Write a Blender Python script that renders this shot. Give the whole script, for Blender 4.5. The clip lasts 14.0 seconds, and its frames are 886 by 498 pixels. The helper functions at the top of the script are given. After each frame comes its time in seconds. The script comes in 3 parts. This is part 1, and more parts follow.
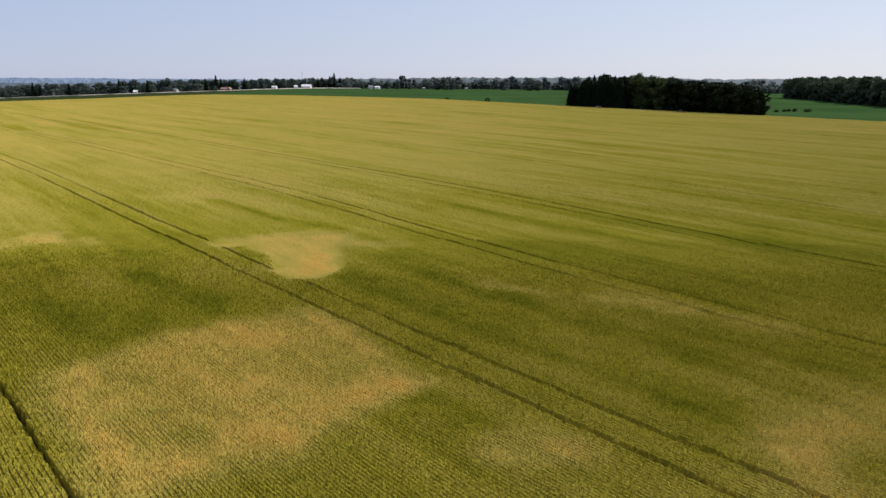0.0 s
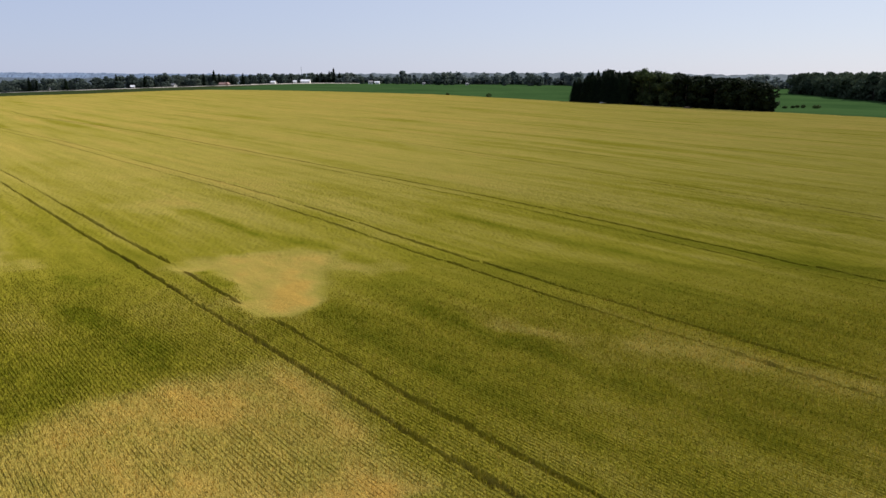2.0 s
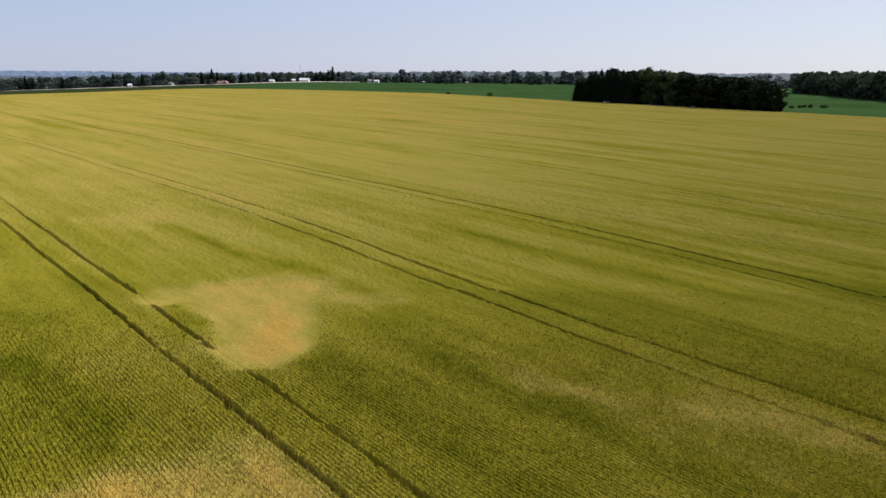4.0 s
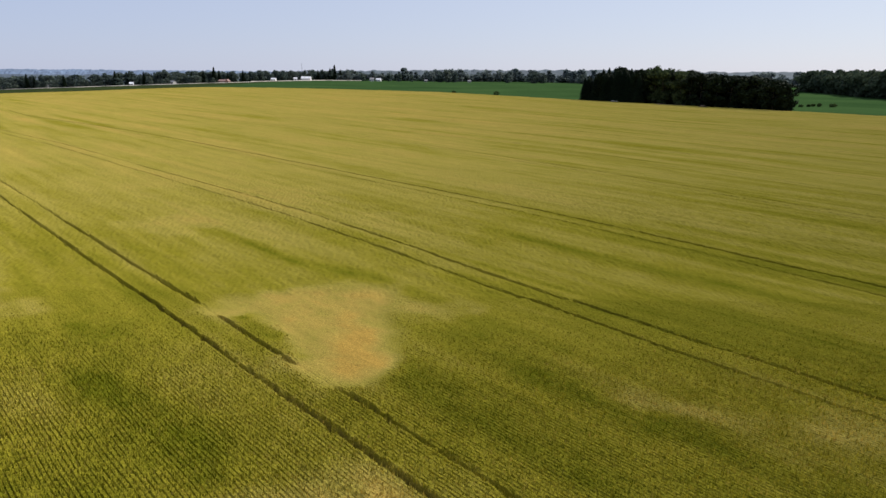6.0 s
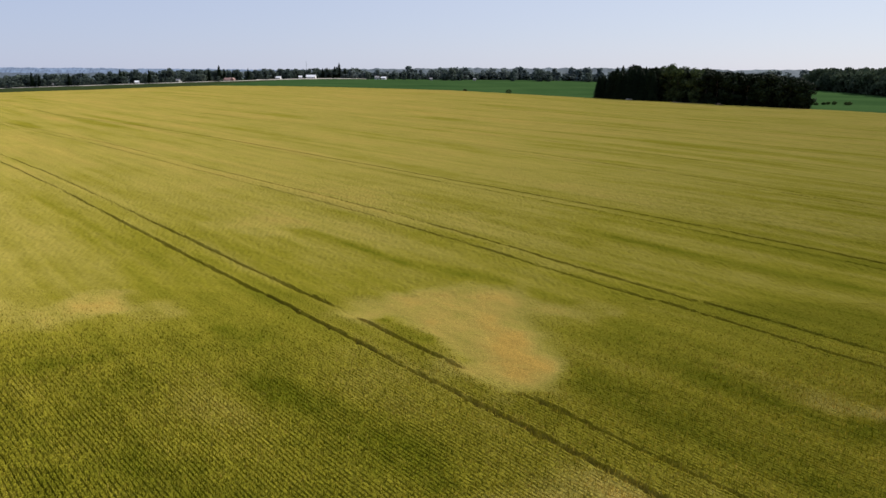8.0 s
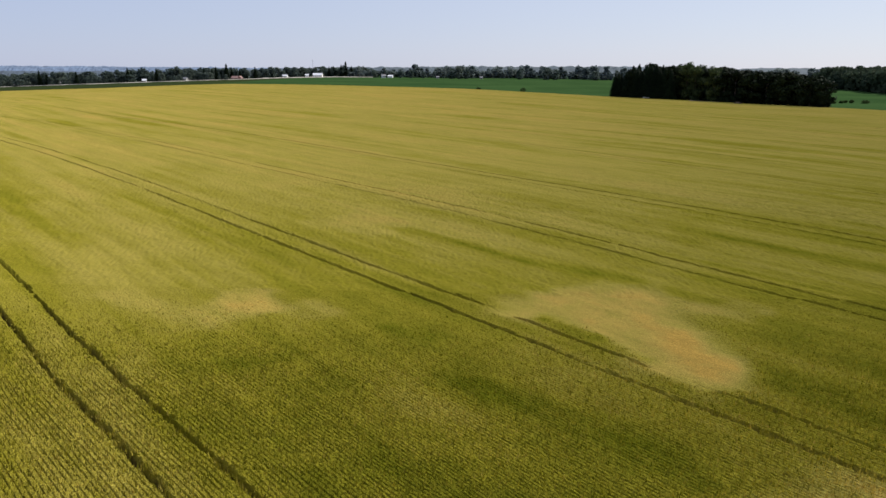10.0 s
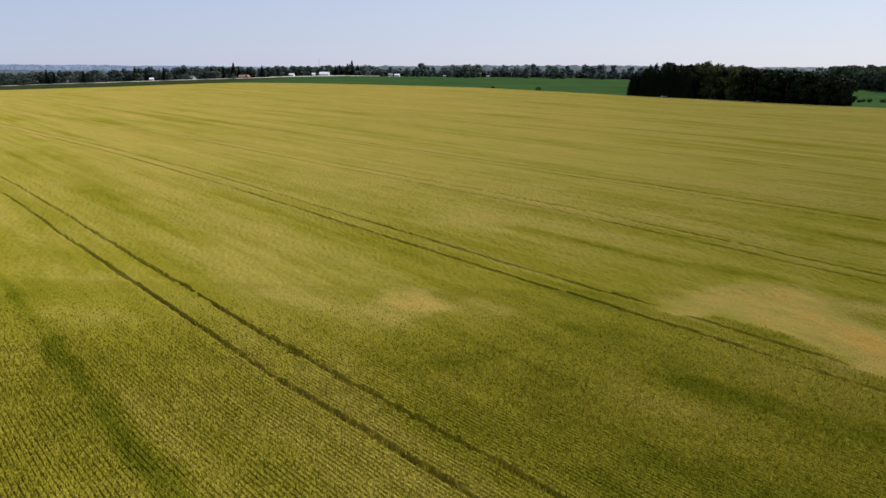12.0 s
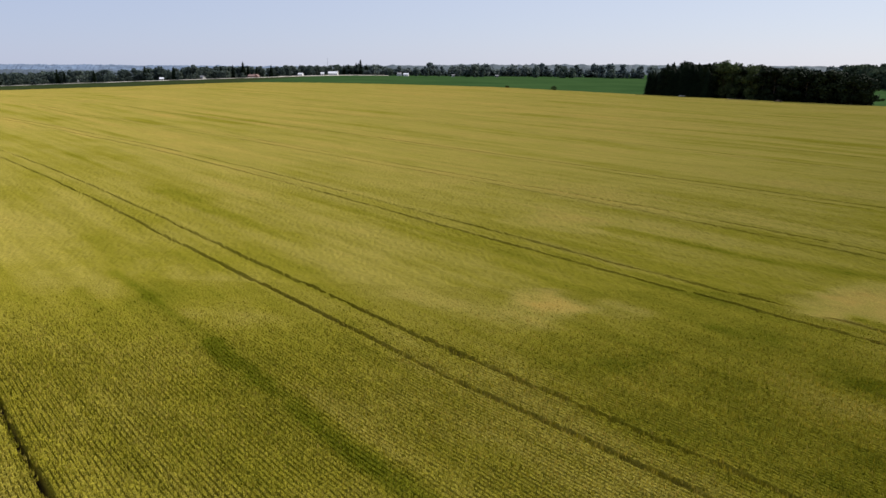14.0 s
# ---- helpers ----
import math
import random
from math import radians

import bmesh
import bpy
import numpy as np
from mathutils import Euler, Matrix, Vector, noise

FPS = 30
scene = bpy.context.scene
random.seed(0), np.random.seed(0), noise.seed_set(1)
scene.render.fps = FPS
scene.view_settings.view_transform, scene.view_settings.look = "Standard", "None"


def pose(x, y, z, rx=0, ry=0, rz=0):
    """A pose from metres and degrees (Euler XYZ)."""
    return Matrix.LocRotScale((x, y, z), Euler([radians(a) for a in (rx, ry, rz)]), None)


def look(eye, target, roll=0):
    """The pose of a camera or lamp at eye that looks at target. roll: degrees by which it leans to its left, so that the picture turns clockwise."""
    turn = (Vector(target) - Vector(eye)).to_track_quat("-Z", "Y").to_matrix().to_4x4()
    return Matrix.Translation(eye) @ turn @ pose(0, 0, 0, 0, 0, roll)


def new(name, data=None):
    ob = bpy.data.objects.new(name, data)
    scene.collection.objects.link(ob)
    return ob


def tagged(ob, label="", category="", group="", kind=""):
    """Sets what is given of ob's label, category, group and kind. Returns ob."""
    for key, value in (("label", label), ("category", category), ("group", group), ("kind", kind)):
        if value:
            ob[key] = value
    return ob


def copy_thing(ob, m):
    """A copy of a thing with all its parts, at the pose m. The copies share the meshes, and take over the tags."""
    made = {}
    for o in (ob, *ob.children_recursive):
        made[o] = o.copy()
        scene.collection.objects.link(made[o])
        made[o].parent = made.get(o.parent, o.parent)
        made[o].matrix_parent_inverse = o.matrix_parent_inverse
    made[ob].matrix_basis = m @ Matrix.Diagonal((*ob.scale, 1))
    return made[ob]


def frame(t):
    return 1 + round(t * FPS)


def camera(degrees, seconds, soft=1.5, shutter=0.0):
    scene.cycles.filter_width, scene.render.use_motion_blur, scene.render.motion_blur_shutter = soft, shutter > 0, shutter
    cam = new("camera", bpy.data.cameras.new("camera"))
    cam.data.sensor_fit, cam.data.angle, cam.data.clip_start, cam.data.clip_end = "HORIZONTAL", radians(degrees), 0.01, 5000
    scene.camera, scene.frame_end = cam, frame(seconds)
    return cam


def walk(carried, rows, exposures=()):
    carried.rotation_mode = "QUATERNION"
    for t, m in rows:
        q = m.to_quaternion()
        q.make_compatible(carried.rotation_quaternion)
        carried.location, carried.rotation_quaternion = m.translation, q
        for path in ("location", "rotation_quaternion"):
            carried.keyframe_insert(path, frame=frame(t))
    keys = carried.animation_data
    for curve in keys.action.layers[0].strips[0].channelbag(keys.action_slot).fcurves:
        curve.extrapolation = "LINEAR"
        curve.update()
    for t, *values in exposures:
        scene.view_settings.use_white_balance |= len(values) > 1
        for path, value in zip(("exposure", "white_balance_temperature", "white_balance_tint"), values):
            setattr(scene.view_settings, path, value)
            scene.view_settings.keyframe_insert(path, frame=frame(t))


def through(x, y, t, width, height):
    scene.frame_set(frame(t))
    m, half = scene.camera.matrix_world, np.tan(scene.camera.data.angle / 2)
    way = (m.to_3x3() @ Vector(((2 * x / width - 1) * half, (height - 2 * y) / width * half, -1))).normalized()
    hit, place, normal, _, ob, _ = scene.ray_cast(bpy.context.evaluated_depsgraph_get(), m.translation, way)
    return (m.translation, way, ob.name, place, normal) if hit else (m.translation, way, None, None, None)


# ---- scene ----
cam = camera(65, 14.0)
PATH = [
    (0.0, 0.0, 0.0, 14.0, 76.3, 0.0, 0.0),
    (0.5, -0.012, 2.021, 14.021, 76.192, -0.02, 0.0),
    (1.0, -0.023, 4.336, 14.036, 76.084, -0.03, 0.018),
    (1.5, -0.035, 6.559, 14.036, 75.994, -0.05, 0.036),
    (2.0, -0.045, 9.055, 14.05, 75.922, -0.05, 0.036),
    (2.5, -0.071, 11.48, 14.058, 75.868, -0.05, 0.036),
    (2.7, -0.1, 12.44, 14.066, 75.862, -0.055, 0.03),
    (5.0, -2.42, 17.859, 14.246, 75.742, -0.12, -0.036),
    (5.5, -3.789, 18.166, 14.29, 75.706, -0.12, -0.054),
    (6.0, -5.586, 18.397, 14.307, 75.688, -0.12, -0.09),
    (6.5, -7.474, 18.574, 14.34, 75.652, -0.11, -0.126),
    (7.0, -9.648, 18.762, 14.336, 75.616, -0.1, -0.108),
    (7.5, -11.728, 18.865, 14.379, 75.562, -0.1, -0.108),
    (8.0, -14.037, 18.909, 14.384, 75.544, -0.07, -0.126),
    (10.5, -25.846, 18.968, 14.4, 75.382, -0.08, -0.072),
    (11.0, -28.447, 18.98, 14.403, 75.364, -0.08, -0.072),
    (11.5, -30.834, 19.011, 14.375, 75.346, -0.1, -0.072),
    (12.0, -33.436, 19.095, 14.322, 75.328, -0.1, -0.072),
    (12.5, -35.809, 19.135, 14.3, 75.31, -0.09, -0.072),
    (13.0, -38.317, 19.201, 14.288, 75.31, -0.05, -0.018),
    (13.5, -40.199, 19.24, 14.341, 75.31, -0.04, 0.108),
    (14.0, -41.349, 19.297, 14.361, 75.274, -0.05, 0.216),
]
walk(cam, [(t, pose(x, y, z, rx, ry, rz)) for t, x, y, z, rx, ry, rz in PATH])

# ---------------------------------------------------------------- light
SUN_AZ, SUN_EL = 57.0, 43.0
sun_way = Vector((math.sin(radians(SUN_AZ)) * math.cos(radians(SUN_EL)), math.cos(radians(SUN_AZ)) * math.cos(radians(SUN_EL)), math.sin(radians(SUN_EL))))
world = bpy.data.worlds.new("sky")
scene.world = world
world.use_nodes = True
wn = world.node_tree
wn.nodes.clear()
sky = wn.nodes.new("ShaderNodeTexSky")
sky.sky_type = "NISHITA"
sky.sun_disc = False
sky.sun_elevation, sky.sun_rotation = radians(SUN_EL), radians(SUN_AZ)
sky.altitude, sky.air_density, sky.dust_density, sky.ozone_density = 300, 1.0, 0.35, 3.0
back = wn.nodes.new("ShaderNodeBackground")
back.inputs["Strength"].default_value = 0.127
wout = wn.nodes.new("ShaderNodeOutputWorld")
haze = wn.nodes.new("ShaderNodeMix")  # summer haze evens out the clear sky
haze.data_type = "RGBA"
haze.inputs[0].default_value = 0.8
toward = wn.nodes.new("ShaderNodeTexGradient")  # brighter towards the sun's side
place = wn.nodes.new("ShaderNodeMapping")
place.inputs["Location"].default_value, place.inputs["Scale"].default_value = (0.5, 0, 0), (0.72, 1, 1)
coords = wn.nodes.new("ShaderNodeTexCoord")
wn.links.new(coords.outputs["Generated"], place.inputs["Vector"])
wn.links.new(place.outputs[0], toward.inputs["Vector"])
veil = wn.nodes.new("ShaderNodeMix")
veil.data_type = "RGBA"
veil.inputs[6].default_value, veil.inputs[7].default_value = (3.45, 3.95, 5.75, 1), (5.2, 5.42, 6.5, 1)
wn.links.new(toward.outputs["Fac"], veil.inputs[0])
wn.links.new(veil.outputs[2], haze.inputs[7])
wn.links.new(sky.outputs[0], haze.inputs[6])
wn.links.new(haze.outputs[2], back.inputs["Color"])
wn.links.new(back.outputs[0], wout.inputs["Surface"])
sun = new("sun", bpy.data.lights.new("sun", "SUN"))
sun.data.energy, sun.data.angle, sun.data.color = 4.8, radians(0.53), (1.0, 0.95, 0.87)
sun.matrix_world = look(sun_way * 200, (0, 0, 0))

# ---------------------------------------------------------------- plan of the land
ROW_ANGLE = radians(41.8)
UX, UY = -math.sin(ROW_ANGLE), math.cos(ROW_ANGLE)   # along the drill rows
VX, VY = math.cos(ROW_ANGLE), math.sin(ROW_ANGLE)    # across them
ROW = 0.19
TRAMS = [1.5, 22.2, 41.3, 60.6, 90.2, 109.0, 128.0, 147.0, 166.0, 185.0, 204.0, 223.0, 242.0, 261.0, 280.0,
         299.0, 318.0, 337.0, -16.6, -36.0, -55.5, -75.0, -94.5, -114.0, -133.5]
TRAM_DEPTH = {1.5: (1.0, 0.95), 22.2: (1.0, 1.0), 41.3: (0.95, 1.0), 60.6: (0.4, 1.3), 90.2: (0.2, 0.7), -16.6: (0.4, 1.0)}
GAUGE = 2.2
FIELD = [(-200, -60), (330, -60), (330, 175), (203, 306), (170, 352), (80, 440), (30, 494), (-8, 545), (-85, 572),
         (-136, 578), (-182, 578), (-275, 582), (-382, 600), (-450, 608), (-330, 380), (-220, 150)]
EARS = [(-16, 16), (17, 16), (50, 70), (-80, 70), (-62, 36)]
NEAR = [(-16, 16), (17, 16), (46, 62), (-74, 62), (-62, 36)]


def to_uv(x, y):
    return x * UX + y * UY, x * VX + y * VY


def to_xy(u, v):
    return u * UX + v * VX, u * UY + v * VY


def smooth(a, b, x):
    t = np.clip((x - a) / (b - a), 0, 1)
    return t * t * (3 - 2 * t)


def lattice(ix, iy, seed):
    h = (ix * 374761393 + iy * 668265263 + seed * 144665) & 0x7FFFFFFF
    h = ((h ^ (h >> 13)) * 1274126177) & 0x7FFFFFFF
    h = ((h ^ (h >> 16)) * 224682251) & 0x7FFFFFFF
    return h / 0x7FFFFFFF


def grain(x, y, seed=0):
    """Smooth value noise, 0 to 1."""
    x, y = np.broadcast_arrays(np.asarray(x, float), np.asarray(y, float))
    ix, iy = np.floor(x).astype(np.int64), np.floor(y).astype(np.int64)
    fx, fy = x - ix, y - iy
    fx, fy = fx * fx * (3 - 2 * fx), fy * fy * (3 - 2 * fy)
    a, b = lattice(ix, iy, seed), lattice(ix + 1, iy, seed)
    c, d = lattice(ix, iy + 1, seed), lattice(ix + 1, iy + 1, seed)
    return (a + (b - a) * fx) * (1 - fy) + (c + (d - c) * fx) * fy


def cloud(x, y, seed=0, octaves=4):
    total, amp, norm = 0.0, 1.0, 0.0
    for k in range(octaves):
        total = total + amp * grain(x * 2**k + 17.3 * k, y * 2**k - 9.1 * k, seed + k)
        norm += amp
        amp *= 0.55
    return total / norm


def land(x, y):
    """Height of the open land, at the level of the crop's top."""
    x, y = np.asarray(x, float), np.asarray(y, float)
    d = np.hypot(x, y)
    plane = sum(np.interp(x + step, [-700, -450, -382, -275, -225, -200, -180, -150, 0, 30, 60, 80, 160, 290],
                          [-14, -8.2, -5.4, -1.0, 1.4, 2.45, 2.8, 2.6, 0, -0.52, -1.5, -2.15, -3.4, -5.5]) for step in (-12, 0, 12)) / 3
    far = np.interp(x, [-1500, -700, -600, -520, -435, -320, -217, -100, 0, 120, 330, 700, 1500],
                    [-17, -13, -10.3, -7.2, -4.2, -0.8, 1.4, 0.8, -0.8, -1.0, -2.5, -4, -6])
    s = np.clip((d - 390) / 740, 0, 1) ** 0.9
    beyond = smooth(1400, 3500, d) * 9.0
    return plane * (1 - s) + far * s - beyond + smooth(4, 40, d) * 0.5 * (cloud(x / 60, y / 60, 5, 2) - 0.5)


def soil(x, y):
    return land(x, y) - 0.75


def inside(poly, x, y):
    hit = np.zeros(np.shape(x), bool)
    for (x0, y0), (x1, y1) in zip(poly, poly[1:] + poly[:1]):
        if y0 != y1:
            hit ^= ((y0 > y) != (y1 > y)) & (x < (x1 - x0) * (y - y0) / (y1 - y0) + x0)
    return hit


def drift(u, v):
    """How rows and wheel tracks drift sideways along their length, fitted to the camera's view."""
    first = np.interp(u, [25, 40, 50, 56, 62, 72], [0.95, 0.9, 0.72, 0.4, 0.1, 0.0]) * smooth(14.0, 6.0, v) * smooth(-9.0, -2.0, v)
    fan = smooth(66, 92, v) * 0.085 * np.clip(u - 40, -40, 90)
    second = np.interp(u, [22, 35, 45, 55, 65, 90, 105, 120], [-0.5, -0.3, 0.1, 0.4, 0.9, 0.9, 0.2, -0.3]) * smooth(32, 39, v) * smooth(54, 46, v)
    bend = 0.00055 * np.clip(u - 112, 0, 130) ** 2
    third = np.interp(u, [19, 26, 31, 41, 52, 66, 100], [0.1, 0.25, 0.75, 1.3, 1.7, 1.8, 1.0]) * smooth(54, 59, v) * smooth(76, 67, v)
    return first + second + third + fan - bend + 0.20 * (grain(u / 23, u * 0, 31) - 0.5) + 0.07 * (grain(u / 3.1, u * 0, 32) - 0.5)


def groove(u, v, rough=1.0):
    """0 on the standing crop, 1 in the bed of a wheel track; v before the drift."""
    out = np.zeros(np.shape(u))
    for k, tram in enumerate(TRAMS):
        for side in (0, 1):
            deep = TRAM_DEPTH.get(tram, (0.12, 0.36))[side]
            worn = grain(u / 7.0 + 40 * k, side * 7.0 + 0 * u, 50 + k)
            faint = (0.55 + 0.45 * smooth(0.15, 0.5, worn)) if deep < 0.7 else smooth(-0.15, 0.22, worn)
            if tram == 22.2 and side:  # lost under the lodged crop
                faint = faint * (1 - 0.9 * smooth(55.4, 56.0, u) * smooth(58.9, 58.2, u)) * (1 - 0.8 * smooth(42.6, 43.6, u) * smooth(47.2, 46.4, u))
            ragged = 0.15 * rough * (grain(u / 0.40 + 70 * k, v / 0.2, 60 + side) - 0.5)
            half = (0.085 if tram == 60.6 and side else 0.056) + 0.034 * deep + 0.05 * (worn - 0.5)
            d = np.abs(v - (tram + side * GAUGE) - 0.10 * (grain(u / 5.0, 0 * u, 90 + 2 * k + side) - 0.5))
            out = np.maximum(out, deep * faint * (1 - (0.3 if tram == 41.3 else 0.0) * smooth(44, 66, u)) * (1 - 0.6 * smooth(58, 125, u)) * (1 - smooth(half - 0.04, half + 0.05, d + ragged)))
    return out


# soft streaks in (along, across): from, to, half width, strength
# mostly greener crop; the (52.4, 16.3) streak puts shade against the sun into colour
GREENER = [
    (78.2, 33.4, 58.0, 34.9, 0.9, -0.20), (46.0, 35.0, 36.0, 33.6, 1.0, -0.14), (45.7, 33.2, 31.5, 32.1, 1.0, -0.15), (22.5, 18.9, 18.0, 18.4, 1.1, -0.17),
    (21.9, 32.6, 11.0, 37.0, 2.4, -0.14), (20.0, 28.4, 13.0, 27.4, 2.2, -0.13), (31.2, 33.6, 26.2, 33.4, 0.9, -0.14), (24.0, 34.5, 16.0, 32.9, 1.1, -0.14),
    (52.4, 16.3, 40.5, 17.4, 1.6, -0.20), (60.0, 7.3, 59.2, 10.3, 1.0, -0.12), (58.9, 17.6, 56.4, 18.0, 0.9, -0.13), (117.6, 8.6, 88.8, 9.3, 1.0, -0.13),
    (55.0, 25.6, 47.2, 25.4, 0.8, -0.30), (89.7, -4.9, 74.0, -5.0, 0.45, -0.22), (74.0, -5.1, 54.0, -5.3, 0.6, -0.34), (40.0, 26.6, 24.0, 29.6, 2.6, -0.07),
]
RIPER = [
    (33.2, 34.5, 28.5, 36.3, 1.1, 0.19), (25.8, 38.5, 16.7, 41.3, 1.6, 0.25), (50.8, 34.2, 47.6, 36.6, 1.4, 0.20), (83.6, 32.8, 80.2, 35.2, 2.0, 0.22),
    (84.2, 29.4, 78.6, 31.2, 1.8, 0.16), (66.0, 9.9, 67.4, 13.2, 1.6, 0.22), (67.4, 13.2, 64.2, 16.6, 1.9, 0.22), (74.0, 7.8, 67.6, 9.3, 1.1, 0.12),
    (90.7, -8.4, 85.9, -6.4, 2.0, 0.13), (89.7, -2.6, 83.4, 1.0, 2.2, 0.11), (79.5, -3.4, 76.5, -2.4, 1.6, 0.11), (17.0, 18.2, 14.7, 19.8, 1.3, 0.27),
    (10.2, 27.6, 7.0, 25.6, 2.2, 0.24), (9.8, 29.0, 7.0, 33.0, 2.0, 0.20), (47.5, 29.6, 43.8, 27.0, 1.6, 0.32), (95.0, 47.0, 84.0, 49.0, 2.6, 0.12),
]
# the first patch puts shade seen against the sun into the crop's colour
BROAD = [
    (50.0, 8.0, 42.0, 13.0, 4.2, -0.14), (36.0, 33.0, 20.0, 31.0, 3.0, -0.06), (60.0, 53.0, 40.0, 55.0, 2.2, -0.08),
    (75.0, 52.0, 58.0, 50.0, 1.6, -0.09), (52.0, 70.0, 30.0, 72.0, 2.4, -0.10), (90.0, 66.0, 70.0, 72.0, 3.0, 0.08),
]
# outlined patches in (along, across): corners, width of the edge, strength
PALE = [(36.6, 21.7), (23.1, 20.2), (23.1, 18.0), (23.3, 15.1), (22.3, 11.9), (22.9, 9.6), (22.0, 5.0), (29.8, 4.4), (35.6, 6.4), (37.6, 11.1), (37.3, 16.4)]
EYE = [(32.5, 14.8), (32.1, 19.2), (27.2, 19.6), (25.2, 18.2), (25.8, 15.7), (27.9, 14.5), (31.0, 14.3)]
GOLD = [(25.9, 18.7), (23.2, 20.4), (23.0, 17.7), (23.5, 14.8), (22.6, 12.4), (22.9, 11.1), (25.0, 9.9), (25.3, 12.7), (25.2, 15.2)]
LODGED = [(57.1, 23.8), (57.9, 25.9), (57.7, 28.6), (56.3, 31.2), (55.5, 34.4), (54.1, 36.5), (50.7, 33.1), (46.1, 30.5), (43.8, 28.9), (42.7, 27.4), (42.2, 25.6), (43.4, 23.8), (46.9, 24.1), (47.8, 25.2), (51.6, 26.5), (54.4, 25.9), (55.6, 24.4)]
OUTLINES = [(PALE, 1.4, 0.42), (EYE, 0.9, -0.20), (GOLD, 0.9, 0.20), (LODGED, 1.7, 0.48)]


def outlined(corners, width, u, v):
    """1 inside the outline, falling to 0 over the width of its edge."""
    edge = np.full(np.shape(u), 1e9)
    for (u0, v0), (u1, v1) in zip(corners, corners[1:] + corners[:1]):
        du, dv = u1 - u0, v1 - v0
        s = np.clip(((u - u0) * du + (v - v0) * dv) / (du * du + dv * dv), 0, 1)
        edge = np.minimum(edge, np.hypot(u - u0 - s * du, v - v0 - s * dv))
    return smooth(-width, width, np.where(inside(corners, u, v), edge, -edge))


def ripeness_and_shade(x, y):
    """0: deep green leaf, 1: dry golden ears. Lowered at both sides to put shade into colour."""
    u, v = to_uv(x, y)
    # the falls towards both sides put uneven light on the crop into its colour
    r = 0.345 - 0.10 * smooth(-40, 60, x) - 0.05 * smooth(30, 46, y) - 0.05 * smooth(42, 64, y) + 0.10 * smooth(48, 85, y) + 0.20 * smooth(45, 150, y) + 0.08 * smooth(170, 300, y) - 0.05 * smooth(-40, -95, x)
    r = r + 0.27 * (cloud(u / 26, v / 9, 11, 4) - 0.5) + 0.20 * (cloud(u / 7, v / 4, 17, 4) - 0.5) + 0.15 * (cloud(u / 50, v / 2.6, 15, 3) - 0.5)
    r = r + 0.10 * (cloud(u / 1.8, v / 1.5, 21, 3) - 0.5) + (0.24 * grain(u / 70, v / 1.3, 25) + 0.34 * grain(u / 45, v / 3.4, 26) - 0.29) * smooth(80, 190, y)
    r = r + 0.16 * (grain(u / 17, v / 0.9, 27) - 0.5) * smooth(48, 70, y) * smooth(200, 120, y)
    warp_u, warp_v = cloud(u / 5, v / 5, 41, 4) - 0.5, cloud(u / 5, v / 5, 46, 4) - 0.5
    verge = v - drift(u, v)
    ragged = cloud(u / 1.4, v / 1.1, 33, 4)
    for tram in TRAMS:  # paler bent stalks beside the wheel tracks
        side = 0.09 if 40 < tram < 43 else 0.04
        r = r + side * (1 - smooth(0.5, 1.5, np.abs(verge - tram - GAUGE / 2))) * cloud(u / 6, v / 2, 71, 2) * smooth(0.2, 0.6, grain(u / 14, v * 0 + tram, 72)) * 2
    for u0, v0, u1, v1, half, strength in GREENER + RIPER + BROAD:
        bent = half if half > 0.7 else 0.35 * half
        wu, wv = u + 2.6 * bent * warp_u, v + 1.9 * bent * warp_v
        du, dv = u1 - u0, v1 - v0
        f = np.clip(((wu - u0) * du + (wv - v0) * dv) / (du * du + dv * dv), 0, 1)
        q = np.hypot(wu - u0 - f * du, wv - v0 - f * dv) / half
        r = r + (strength if strength > 0 else 0.85 * strength) * (1 - smooth(0.1, 1.6, q)) * (0.2 + 1.6 * ragged)
    close = (u > 8) & (u < 75) & (v > -8) & (v < 50)
    uc, vc, au, av = u[close], v[close], warp_u[close], warp_v[close]
    for corners, width, strength in OUTLINES:
        r[close] += strength * outlined(corners, width, uc + 2.4 * width * au, vc + 2.4 * width * av) * (0.35 + 1.3 * cloud(uc / 1.7, vc / 1.1, 35, 4))
    return np.clip(r, 0, 1.15)


# ---------------------------------------------------------------- mesh helpers
def mesh_from(name, verts, faces, material, floats=None, flat=True):
    """A mesh out of arrays: verts (n, 3), faces (m, k)."""
    me = bpy.data.meshes.new(name)
    verts, faces = np.asarray(verts, np.float32), np.asarray(faces, np.int32)
    m, k = faces.shape
    me.vertices.add(len(verts))
    me.vertices.foreach_set("co", verts.ravel())
    me.loops.add(m * k)
    me.loops.foreach_set("vertex_index", faces.ravel())
    me.polygons.add(m)
    me.polygons.foreach_set("loop_start", np.arange(m, dtype=np.int32) * k)
    me.polygons.foreach_set("use_smooth", np.full(m, not flat))
    for key, values in (floats or {}).items():
        me.attributes.new(key, "FLOAT", "POINT").data.foreach_set("value", np.asarray(values, np.float32))
    me.update(calc_edges=True)
    me.validate()
    me.materials.append(material)
    return me


def part(name, bm, material, parent, label="", kind=""):
    """Links a bmesh, or a ready mesh, as one object under a thing or a part."""
    if isinstance(bm, bpy.types.Mesh):
        me = bm
    else:
        me = bpy.data.meshes.new(name)
        bm.to_mesh(me)
        bm.free()
        me.materials.append(material)
    ob = new(name, me)
    ob.parent = parent
    return tagged(ob, label, kind=kind)


def box(bm, x0, y0, z0, x1, y1, z1):
    made = bmesh.ops.create_cube(bm, size=1.0, matrix=Matrix.Translation(((x0 + x1) / 2, (y0 + y1) / 2, (z0 + z1) / 2)) @ Matrix.Diagonal((x1 - x0, y1 - y0, z1 - z0, 1)))
    return made["verts"]


